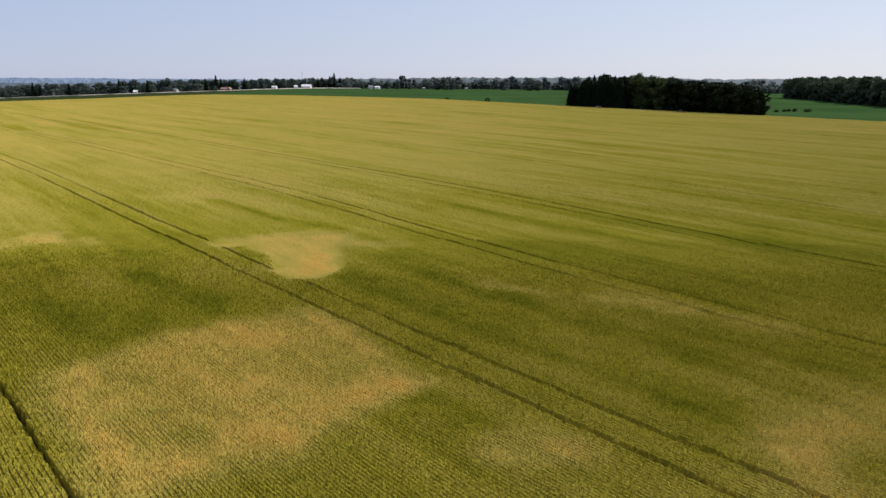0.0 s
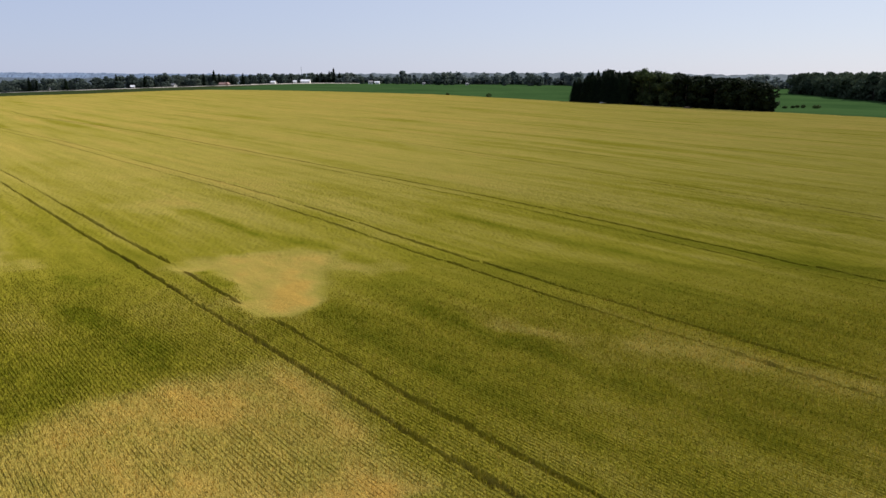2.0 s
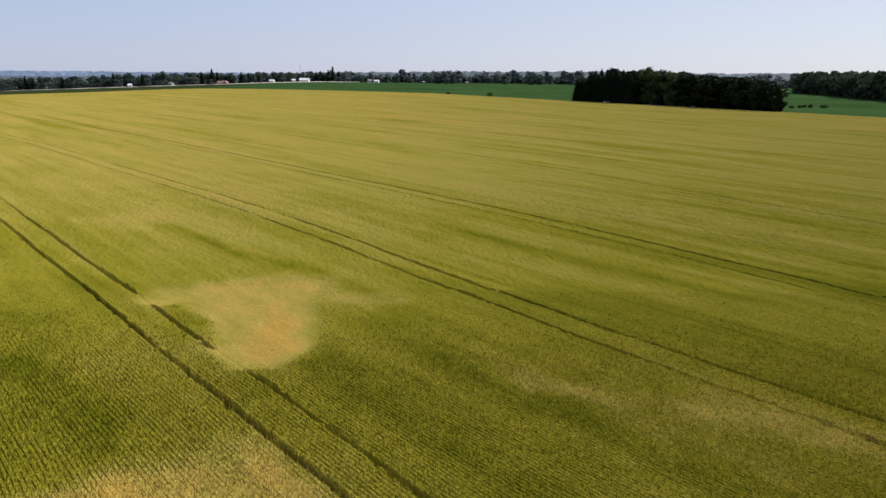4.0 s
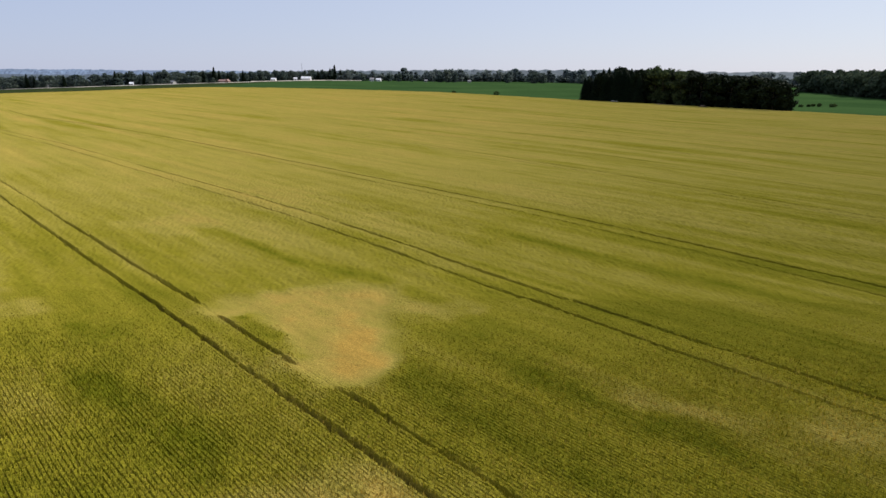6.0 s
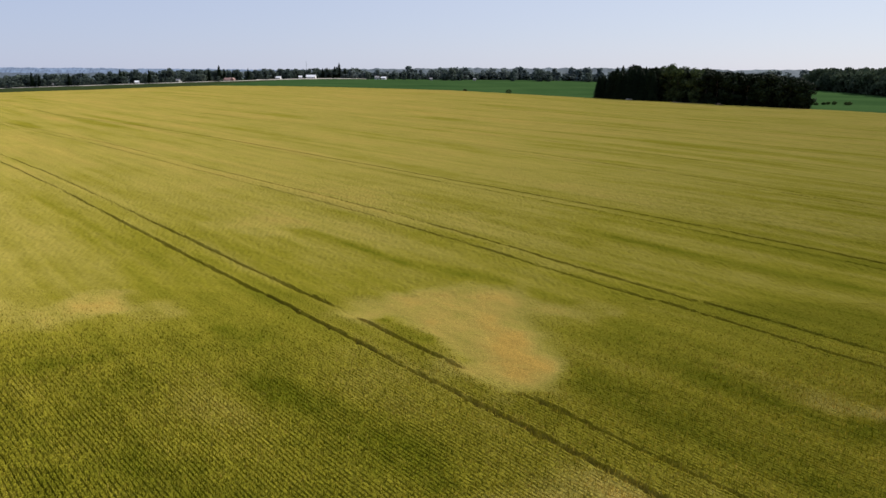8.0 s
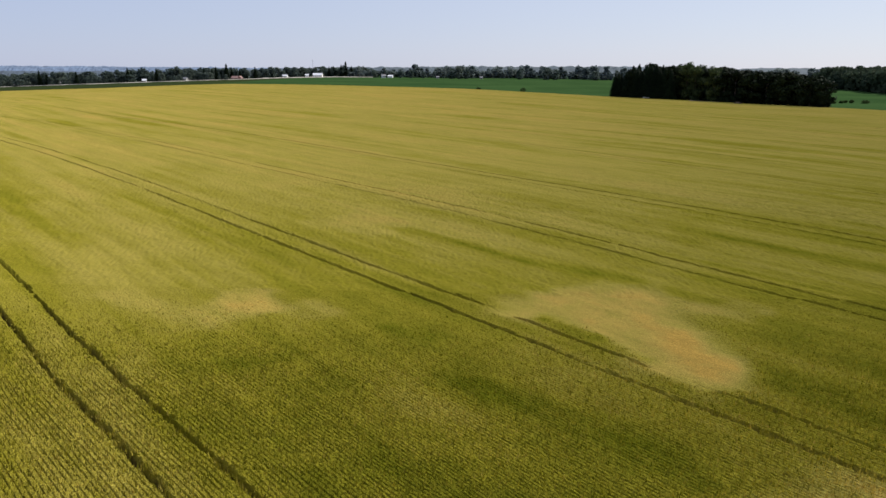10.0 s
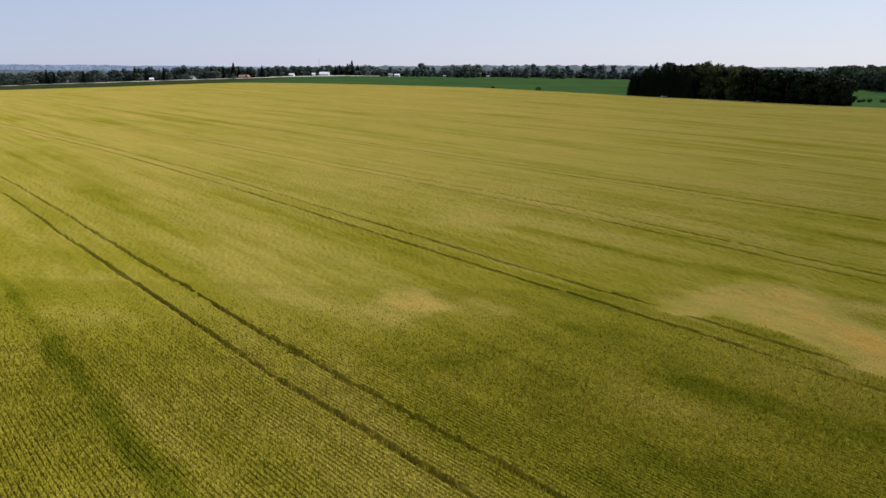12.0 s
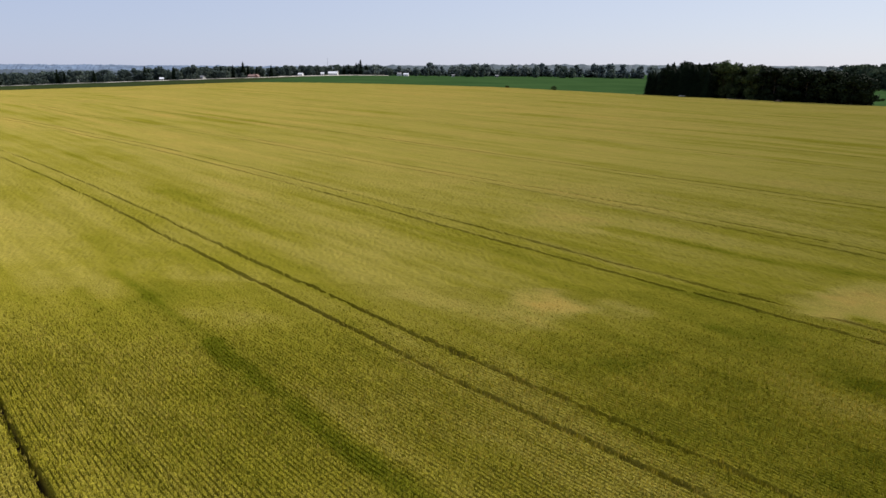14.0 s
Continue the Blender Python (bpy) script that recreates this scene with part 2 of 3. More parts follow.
# ---------------------------------------------------------------- materials
def material(name):
    m = bpy.data.materials.new(name)
    m.use_nodes = True
    nt = m.node_tree
    return m, nt, nt.nodes["Principled BSDF"]


def node(nt, kind, **values):
    n = nt.nodes.new(kind)
    for key, value in values.items():
        n.inputs[key.replace("_", " ")].default_value = value
    return n


def ramp(nt, source, stops):
    n = nt.nodes.new("ShaderNodeValToRGB")
    n.color_ramp.elements[0].position, n.color_ramp.elements[0].color = stops[0][0], (*stops[0][1], 1)
    n.color_ramp.elements[1].position, n.color_ramp.elements[1].color = stops[-1][0], (*stops[-1][1], 1)
    for place, colour in stops[1:-1]:
        n.color_ramp.elements.new(place).color = (*colour, 1)
    nt.links.new(source, n.inputs["Fac"])
    return n.outputs["Color"]


def noise_tex(nt, vector, scale, detail=3.0, rough=0.55):
    n = node(nt, "ShaderNodeTexNoise", Scale=scale, Detail=detail, Roughness=rough)
    if vector is not None:
        nt.links.new(vector, n.inputs["Vector"])
    return n.outputs["Fac"]


def mixed(nt, mode, fac, a, b):
    n = nt.nodes.new("ShaderNodeMix")
    n.data_type, n.blend_type = "RGBA", mode
    for socket, value in ((n.inputs[0], fac), (n.inputs[6], a), (n.inputs[7], b)):
        if isinstance(value, bpy.types.NodeSocket):
            nt.links.new(value, socket)
        else:
            socket.default_value = value if not isinstance(value, tuple) else (*value, 1)
    return n.outputs[2]


def row_space(nt, along=1.0, across=1.0):
    """World coordinates turned to the drill rows, and stretched."""
    geo = nt.nodes.new("ShaderNodeNewGeometry")
    turn = nt.nodes.new("ShaderNodeMapping")
    turn.inputs["Rotation"].default_value = (0, 0, -ROW_ANGLE)
    nt.links.new(geo.outputs["Position"], turn.inputs["Vector"])
    size = nt.nodes.new("ShaderNodeMapping")
    size.inputs["Scale"].default_value = (across, along, 1)
    nt.links.new(turn.outputs[0], size.inputs["Vector"])
    return size.outputs[0]


def scaled(nt, source, factor, offset=0.0):
    n = nt.nodes.new("ShaderNodeMath")
    n.operation = "MULTIPLY_ADD"
    nt.links.new(source, n.inputs[0])
    n.inputs[1].default_value, n.inputs[2].default_value = factor, offset
    return n.outputs[0]


def summed(nt, a, b):
    n = nt.nodes.new("ShaderNodeMath")
    nt.links.new(a, n.inputs[0])
    nt.links.new(b, n.inputs[1])
    return n.outputs[0]


def crop_material(name, relief):
    """Wheat by its ripe attribute, which holds some shade too; relief 0 is for single leaves and ears."""
    m, nt, bsdf = material(name)
    ripe = nt.nodes.new("ShaderNodeAttribute")
    ripe.attribute_name = "ripe"
    fine = noise_tex(nt, row_space(nt, 0.8, 1.0), 8.0, 4, 0.78)
    speck = noise_tex(nt, row_space(nt, 1.0, 1.0), 15.0, 3, 0.75)
    passes = noise_tex(nt, row_space(nt, 0.035, 0.8), 1.0, 4, 0.68)
    tone = summed(nt, ripe.outputs["Fac"], scaled(nt, fine, 0.34, -0.17))
    tone = summed(nt, tone, scaled(nt, passes, 0.26, -0.13))
    sweeps = noise_tex(nt, row_space(nt, 0.007, 0.24), 1.0, 3, 0.6)
    tone = summed(nt, tone, scaled(nt, sweeps, 0.28, -0.14))
    tone = ramp(nt, tone, CROP_TONES)
    tone = mixed(nt, "MULTIPLY", 1.0, tone, ramp(nt, passes, [(0.3, (0.91, 0.92, 0.91)), (0.7, (1.08, 1.08, 1.07))]))
    bsdf.inputs["Roughness"].default_value = 0.75
    bsdf.inputs["Specular IOR Level"].default_value = 0.0
    if relief:
        # stipple: shaded gaps between tufts are put into the colour as random specks
        tone = mixed(nt, "MULTIPLY", 1.0, tone, ramp(nt, speck, [(0.29, (0.46, 0.48, 0.46)), (0.71, (1.45, 1.43, 1.40))]))
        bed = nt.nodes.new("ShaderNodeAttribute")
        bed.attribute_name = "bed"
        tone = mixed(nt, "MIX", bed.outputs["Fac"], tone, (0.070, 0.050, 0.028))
        bsdf.inputs["Diffuse Roughness"].default_value = 1.0  # upright stalks shade one another
        bump = node(nt, "ShaderNodeBump", Strength=relief, Distance=0.16)
        nt.links.new(noise_tex(nt, row_space(nt, 0.9, 1.1), 4.5, 5, 0.75), bump.inputs["Height"])
        nt.links.new(bump.outputs[0], bsdf.inputs["Normal"])
    else:
        geo = nt.nodes.new("ShaderNodeNewGeometry")
        tone = mixed(nt, "MULTIPLY", 1.0, tone, ramp(nt, geo.outputs["Random Per Island"], [(0.0, (0.48, 0.52, 0.48)), (0.5, (1.0, 1.0, 1.0)), (1.0, (1.4, 1.36, 1.3))]))
        bsdf.inputs["Diffuse Roughness"].default_value = 0.4
        glow = nt.nodes.new("ShaderNodeBsdfTranslucent")
        nt.links.new(mixed(nt, "MULTIPLY", 1.0, tone, (1.1, 1.0, 0.7)), glow.inputs["Color"])
        mix = nt.nodes.new("ShaderNodeMixShader")
        mix.inputs[0].default_value = 0.22
        nt.links.new(bsdf.outputs[0], mix.inputs[1])
        nt.links.new(glow.outputs[0], mix.inputs[2])
        nt.links.new(mix.outputs[0], nt.nodes["Material Output"].inputs["Surface"])
    nt.links.new(tone, bsdf.inputs["Base Color"])
    return m


CROP_TONES = [(0.0, (0.134, 0.138, 0.008)), (0.25, (0.258, 0.224, 0.021)), (0.5, (0.354, 0.290, 0.056)), (0.75, (0.425, 0.310, 0.070)), (1.0, (0.472, 0.303, 0.066))]
crop_mat = crop_material("cereal_crop", 0.5)
blade_mat = crop_material("cereal_blades", 0.0)


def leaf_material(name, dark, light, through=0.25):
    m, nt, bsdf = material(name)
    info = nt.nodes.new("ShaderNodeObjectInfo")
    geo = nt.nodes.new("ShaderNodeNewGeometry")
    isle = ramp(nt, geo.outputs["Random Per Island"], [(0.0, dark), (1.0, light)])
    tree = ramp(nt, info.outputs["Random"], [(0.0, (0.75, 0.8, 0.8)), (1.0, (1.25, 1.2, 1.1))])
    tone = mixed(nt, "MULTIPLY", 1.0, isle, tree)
    nt.links.new(tone, bsdf.inputs["Base Color"])
    bsdf.inputs["Roughness"].default_value = 0.7
    bsdf.inputs["Specular IOR Level"].default_value = 0.03
    glow = nt.nodes.new("ShaderNodeBsdfTranslucent")
    nt.links.new(tone, glow.inputs["Color"])
    mix = nt.nodes.new("ShaderNodeMixShader")
    mix.inputs[0].default_value = through
    out = nt.nodes["Material Output"]
    nt.links.new(bsdf.outputs[0], mix.inputs[1])
    nt.links.new(glow.outputs[0], mix.inputs[2])
    nt.links.new(mix.outputs[0], out.inputs["Surface"])
    return m


# wood's leaves greyed and lifted slightly: distance haze put into the colour
leaf_mat = leaf_material("broad_leaves", (0.030, 0.046, 0.032), (0.072, 0.096, 0.058))
# lighter leaf copy: sunlight on the middle of the copse is painted in
lit_leaf_mat = leaf_material("leaves_painted_sunlit", (0.026, 0.042, 0.018), (0.085, 0.110, 0.045), 0.35)
# darker leaf copy: shade on the copse's near side is painted in
copse_shade_mat = leaf_material("leaves_painted_shaded", (0.007, 0.012, 0.006), (0.015, 0.023, 0.011), 0.05)
# far trees: air haze is painted into these paler, bluer leaf colours
village_mat = leaf_material("village_haze_leaves", (0.058, 0.078, 0.074), (0.120, 0.150, 0.125), 0.45)
hazy_mat = leaf_material("haze_tinted_leaves", (0.092, 0.118, 0.128), (0.160, 0.196, 0.192), 0.6)
needle_mat = leaf_material("needles", (0.007, 0.013, 0.008), (0.018, 0.030, 0.014), 0.1)
bush_mat = leaf_material("bush_leaves", (0.020, 0.040, 0.012), (0.070, 0.100, 0.030))


def plain_material(name, colour, rough=0.8, scale=3.0, spread=0.25, metal=0.0):
    m, nt, bsdf = material(name)
    geo = nt.nodes.new("ShaderNodeNewGeometry")
    low, high = tuple(c * (1 - spread) for c in colour), tuple(min(1, c * (1 + spread)) for c in colour)
    a = ramp(nt, noise_tex(nt, geo.outputs["Position"], scale, 5), [(0.3, low), (0.7, high)])
    b = ramp(nt, noise_tex(nt, geo.outputs["Position"], scale * 0.13, 3), [(0.3, (0.85,) * 3), (0.7, (1.12,) * 3)])
    nt.links.new(mixed(nt, "MULTIPLY", 1.0, a, b), bsdf.inputs["Base Color"])
    bsdf.inputs["Roughness"].default_value, bsdf.inputs["Metallic"].default_value = rough, metal
    return m


bark_mat = plain_material("bark", (0.050, 0.040, 0.032), 0.9, 2.0)
white_mat = plain_material("white_siding", (0.78, 0.78, 0.76), 0.6, 0.8, 0.05)
tin_mat = plain_material("pale_metal_roof", (0.72, 0.73, 0.75), 0.45, 0.6, 0.06)
red_mat = plain_material("red_brick", (0.30, 0.15, 0.11), 0.85, 2.5, 0.15)
redroof_mat = plain_material("red_shingles", (0.27, 0.165, 0.145), 0.85, 2.5, 0.15)
stone_mat = plain_material("pale_render", (0.42, 0.41, 0.39), 0.85, 1.2, 0.15)
grey_mat = plain_material("grey_shingles", (0.20, 0.20, 0.21), 0.85, 2.5, 0.15)
glass_mat = plain_material("window_glass", (0.03, 0.035, 0.04), 0.1, 1.0, 0.1)
gravel_mat = plain_material("pale_gravel", (0.44, 0.40, 0.33), 0.9, 1.5, 0.2)
drygrass_mat = plain_material("dry_grass", (0.30, 0.25, 0.12), 0.9, 1.2, 0.3)
wood_mat = plain_material("weathered_wood", (0.16, 0.11, 0.08), 0.85, 2.0, 0.25)
steel_mat = plain_material("galvanised_steel", (0.45, 0.46, 0.48), 0.45, 2.0, 0.1, 0.8)


def green_land():
    m, nt, bsdf = material("leafy_row_crop")
    geo = nt.nodes.new("ShaderNodeNewGeometry")
    a = ramp(nt, noise_tex(nt, geo.outputs["Position"], 0.012, 5), [(0.3, (0.024, 0.054, 0.017)), (0.7, (0.042, 0.082, 0.026))])
    b = ramp(nt, noise_tex(nt, row_space(nt, 0.03, 0.5), 1.0, 4), [(0.3, (0.82,) * 3), (0.7, (1.16,) * 3)])
    split = nt.nodes.new("ShaderNodeSeparateXYZ")
    nt.links.new(geo.outputs["Position"], split.inputs[0])
    west = node(nt, "ShaderNodeMapRange", From_Min=-215.0, From_Max=-250.0)
    nt.links.new(split.outputs["X"], west.inputs["Value"])
    a = mixed(nt, "MIX", west.outputs["Result"], a, (0.030, 0.042, 0.015))  # another, browner crop on the falling land
    tone = mixed(nt, "MULTIPLY", 1.0, a, b)
    nt.links.new(tone, bsdf.inputs["Base Color"])
    bsdf.inputs["Roughness"].default_value = 0.9
    bsdf.inputs["Specular IOR Level"].default_value = 0.0
    bump = node(nt, "ShaderNodeBump", Strength=0.5, Distance=0.3)
    nt.links.new(noise_tex(nt, row_space(nt, 0.3, 1.3), 1.5, 5, 0.7), bump.inputs["Height"])
    nt.links.new(bump.outputs[0], bsdf.inputs["Normal"])
    return m


ground_mat = green_land()

# ---------------------------------------------------------------- ground: one sheet to the horizon
g = np.sinh(np.linspace(-1, 1, 201) * 4.2) / np.sinh(4.2) * 4900
gx, gy = np.meshgrid(g, g, indexing="ij")
n = len(g)
idx = np.arange(n * n).reshape(n, n)
quads = np.stack([idx[:-1, :-1], idx[1:, :-1], idx[1:, 1:], idx[:-1, 1:]], -1).reshape(-1, 4)
ground = new("ground", mesh_from("ground", np.stack([gx, gy, soil(gx, gy)], -1).reshape(-1, 3), quads, ground_mat, flat=False))
tagged(ground, "wide farmland under low green row crops", "ground", kind="structure")


# ---------------------------------------------------------------- the cereal field
def swell(u, v):
    """Soft unevenness of the crop's top."""
    return 0.05 * (cloud(u / 0.5, v / 0.4, 74, 2) - 0.5) + 0.10 * (cloud(u / 3.2, v / 1.6, 75, 2) - 0.5)


def canopy(name, us, vs, keep, rows, material, drop=0.0):
    """The top of the standing crop as a sheet over lines us (along) and vs (across)."""
    uu, vv = np.meshgrid(us, vs, indexing="ij")
    cu, cv = (us[:-1] + us[1:]) / 2, (vs[:-1] + vs[1:]) / 2
    cu, cv = np.meshgrid(cu, cv, indexing="ij")
    wanted = keep(*to_xy(cu, cv + drift(cu, cv)), cu, cv)
    ids = np.arange(uu.size).reshape(uu.shape)
    faces = np.stack([ids[:-1, :-1], ids[1:, :-1], ids[1:, 1:], ids[:-1, 1:]], -1)[wanted]
    used, faces = np.unique(faces.ravel(), return_inverse=True)
    u, v = uu.ravel()[used], vv.ravel()[used]
    x, y = to_xy(u, v + drift(u, v))
    ripe = ripeness_and_shade(x, y)
    bed = groove(u, v, 1.0 if rows == "drilled" else 0.25)
    z = land(x, y) - drop
    pu, pv = to_uv(x, y)
    flat = outlined(LODGED, 0.6, pu, pv)
    bed = bed * (1 - 0.85 * flat)
    loose = lattice(np.arange(len(u)), np.arange(len(u)) // 7, 77) - 0.5
    if rows == "drilled":
        trough = np.abs(v - np.rint(v / ROW) * ROW) < 0.02
        tuft = lattice(np.arange(len(u)), np.arange(len(u)) // 5, 78)
        open_gap = (0.2 + 1.4 * tuft) * (0.35 + 0.65 * smooth(0.3, 0.6, cloud(u / 1.3, v / 0.7, 72, 3))) * (1 - 0.9 * smooth(42, 58, y))
        calm = (1 - 0.7 * smooth(0.45, 0.75, ripe)) * (1 - 0.7 * flat)
        z = z - ROW_DEPTH * calm * trough * open_gap + calm * (0.058 - 0.018 * smooth(44, 59, y)) * loose + swell(u, v) - 0.12 * flat
        x, y = x + 0.03 * (lattice(np.arange(len(u)), np.arange(len(u)) // 3, 79) - 0.5), y + 0.03 * (tuft - 0.5)
    elif rows == "tufted":
        bed = 0.5 * bed
        z = z + 0.10 * smooth(64, 90, y) + (0.07 + 0.025 * smooth(60, 80, y)) * (1 - 0.6 * smooth(90, 125, y)) * loose + swell(u, v) - 0.12 * flat
    else:
        z = z + 0.10 * loose + 0.14 * (grain(u / 9, v / 1.2, 74) - 0.5)
        # far tracks stay level here: their darkness is only put into the colour
        ripe = ripe - 0.50 * bed
        bed = 0 * bed
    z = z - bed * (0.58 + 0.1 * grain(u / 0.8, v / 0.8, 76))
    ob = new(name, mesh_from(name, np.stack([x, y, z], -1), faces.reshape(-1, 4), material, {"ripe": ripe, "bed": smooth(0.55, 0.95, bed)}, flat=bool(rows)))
    return ob


ROW_DEPTH = 0.09
near_us = np.arange(0, 98, 0.12)
near_vs = (np.arange(math.floor(-24 / ROW), math.ceil(78 / ROW))[:, None] * ROW + np.array([-0.036, 0.0, 0.036])).ravel()  # both lips and the bed of each gap between rows
wheat_near = canopy("wheat_rows", near_us, near_vs, lambda x, y, u, v: inside(NEAR, x, y), "drilled", crop_mat)
tagged(wheat_near, "ripening yellow-green wheat standing in close drill rows", "wheat", kind="stuff")


def lines(start, end, step):
    """Lines across the rows, closer where a wheel track runs."""
    marks = [tram + side * GAUGE + off for tram in TRAMS for side in (0, 1) for off in (-0.22, -0.10, 0.0, 0.10, 0.22)]
    plain = np.arange(start, end, step)
    marks = np.array([m for m in marks if start < m < end])
    plain = plain[np.min(np.abs(plain[:, None] - marks[None, :]), axis=1) > 0.08]
    return np.sort(np.concatenate([plain, marks]))


near_in = [(-14, 18), (15, 18), (43, 60), (-71, 60), (-60, 38)]
MIDDLE = [(-72, 56), (42, 56), (90, 125), (-124, 125), (-82, 66)]
middle_in = [(-70, 58), (40, 58), (86, 121), (-120, 121), (-80, 68)]
BEYOND = [(-124, 117), (90, 117), (172, 240), (-195, 240)]
beyond_in = [(-118, 120), (84, 120), (165, 232), (-188, 232)]
wheat_middle = canopy("wheat_stand", np.arange(-60, 200, 0.34), lines(-60, 160, 0.26),
                      lambda x, y, u, v: inside(MIDDLE, x, y) & ~inside(near_in, x, y), "tufted", crop_mat, 0.10)
tagged(wheat_middle, "dense ripening wheat with faint wheel tracks", "wheat", kind="stuff")
wheat_beyond = canopy("wheat_stand", np.arange(-60, 330, 0.9), lines(-85, 310, 0.48),
                      lambda x, y, u, v: inside(BEYOND, x, y) & ~inside(near_in, x, y) & ~inside(middle_in, x, y), "tufted", crop_mat, 0.14)
tagged(wheat_beyond, "ripening wheat streaked yellow and green farther out", "wheat", kind="stuff")
far_us = np.concatenate([np.arange(-330, 0, 8.0), np.arange(0, 790, 3.6)])
wheat_far = canopy("wheat_field", far_us, lines(-310, 420, 0.7),
                   lambda x, y, u, v: inside(FIELD, x, y) & ~inside(near_in, x, y) & ~inside(middle_in, x, y) & ~inside(beyond_in, x, y), "", crop_mat, 0.12)
tagged(wheat_far, "broad ripening wheat field crossed by parallel wheel tracks", "wheat", kind="stuff")


def blades():
    """Leaves and ears that stand out of the near rows."""
    rng = np.random.default_rng(4)
    rows = np.arange(math.floor(-30 / ROW), math.ceil(95 / ROW)) * ROW
    along = np.arange(0, 120, 0.085)
    u, v = np.meshgrid(along, rows + 0.5 * ROW, indexing="ij")
    u, v = u.ravel() + rng.uniform(-0.05, 0.05, u.size), v.ravel() + rng.normal(0, 0.03, v.size)
    side = v + drift(u, v)
    x, y = to_xy(u, side)
    near = np.clip((42.0 / np.maximum(y + 0.30 * np.minimum(x + 20, 0) + 6, 20)) ** 2.0, 0.10, 1.0) * (1 - smooth(47, 64, y))
    ok = inside(EARS, x, y) & (rng.random(x.size) < near)
    u, v, x, y = u[ok], v[ok], x[ok], y[ok]
    ok = (groove(u, v) < 0.45) & (outlined(LODGED, 0.6, *to_uv(x, y)) < 0.4)
    u, v, x, y = u[ok], v[ok], x[ok], y[ok]
    ripe = ripeness_and_shade(x, y)
    count = len(x)
    base = land(x, y) + swell(u, v) - 0.05 - 0.09 * smooth(60, 63, y) - 0.12 * outlined(LODGED, 0.6, *to_uv(x, y))
    verts = []
    for k in range(2):
        turn = rng.uniform(0, 2 * np.pi, count)
        lean = rng.uniform(0.01, 0.06, count)
        tall = (0.04 + 0.18 * rng.random(count)) * (1 - 0.75 * smooth(46, 68, y)) * (1 - 0.3 * smooth(0.7, 1.0, ripe))
        wide = rng.uniform(0.014, 0.034, count) * (1 + 0.5 * smooth(30, 60, y))
        face = rng.uniform(-1.5, 1.5, count)
        ox, oy = rng.normal(0, 0.03, count), rng.normal(0, 0.03, count)
        a = np.stack([x + ox - np.cos(face) * wide, y + oy - np.sin(face) * wide, base], -1)
        b = np.stack([x + ox + np.cos(face) * wide, y + oy + np.sin(face) * wide, base], -1)
        c = np.stack([x + ox + np.cos(turn) * lean, y + oy + np.sin(turn) * lean, base + 0.04 + tall], -1)
        verts.append(np.stack([a, b, c], 1))
    verts = np.stack(verts, 1).reshape(-1, 3)
    ripe = np.repeat(np.clip(ripe + rng.normal(0, 0.13, count), 0, 1.1), 6)
    faces = np.arange(len(verts)).reshape(-1, 3)
    ob = new("wheat_ears", mesh_from("wheat_ears", verts, faces, blade_mat, {"ripe": ripe}))
    return tagged(ob, "fine upright wheat leaves and ears over the rows", "wheat", kind="stuff")


blades()


# ---------------------------------------------------------------- trees
def trunk_mesh(name, h, r, seed, limbs):
    rng = random.Random(seed)
    bm = bmesh.new()

    def limb(points, radii, sides=7):
        rings = []
        for p, rad in zip(points, radii):
            rings.append([bm.verts.new((p[0] + rad * math.cos(2 * math.pi * k / sides), p[1] + rad * math.sin(2 * math.pi * k / sides), p[2])) for k in range(sides)])
        for low, high in zip(rings, rings[1:]):
            for k in range(sides):
                bm.faces.new((low[k], low[(k + 1) % sides], high[(k + 1) % sides], high[k]))
        bm.faces.new(rings[-1])

    limb([(0, 0, -0.3), (0, 0, 0.2), (0.1, 0, h * 0.3), (0.05, 0.1, h * 0.6), (0, 0, h * 0.92)], [r * 1.5, r * 1.1, r * 0.8, r * 0.5, r * 0.12])
    for k in range(limbs):
        a, z = rng.uniform(0, 6.28), h * rng.uniform(0.28, 0.7)
        out = h * rng.uniform(0.12, 0.24)
        limb([(0, 0, z), (math.cos(a) * out * 0.5, math.sin(a) * out * 0.5, z + out * 0.5), (math.cos(a) * out, math.sin(a) * out, z + out * 1.1)], [r * 0.4, r * 0.25, r * 0.06], 5)
    me = bpy.data.meshes.new(name)
    bm.to_mesh(me)
    bm.free()
    me.materials.append(bark_mat)
    return me


def leaf_cards(rng, centres, out, size):
    """Small bent four-cornered leaf clumps that face about outward."""
    count = len(centres)
    nrm = out + rng.normal(0, 0.38, (count, 3))
    nrm /= np.linalg.norm(nrm, axis=1, keepdims=True)
    side = np.cross(nrm, rng.normal(0, 1, (count, 3)))
    side /= np.linalg.norm(side, axis=1, keepdims=True)
    up = np.cross(nrm, side)
    s = (size * rng.uniform(0.6, 1.3, count))[:, None]
    corners = [centres - side * s + nrm * s * 0.1, centres - up * s * rng.uniform(0.6, 1.1, (count, 1)), centres + side * s * rng.uniform(0.6, 1.1, (count, 1)) - nrm * s * 0.25, centres + up * s]
    return np.stack(corners, 1).reshape(-1, 3), np.arange(count * 4).reshape(-1, 4)


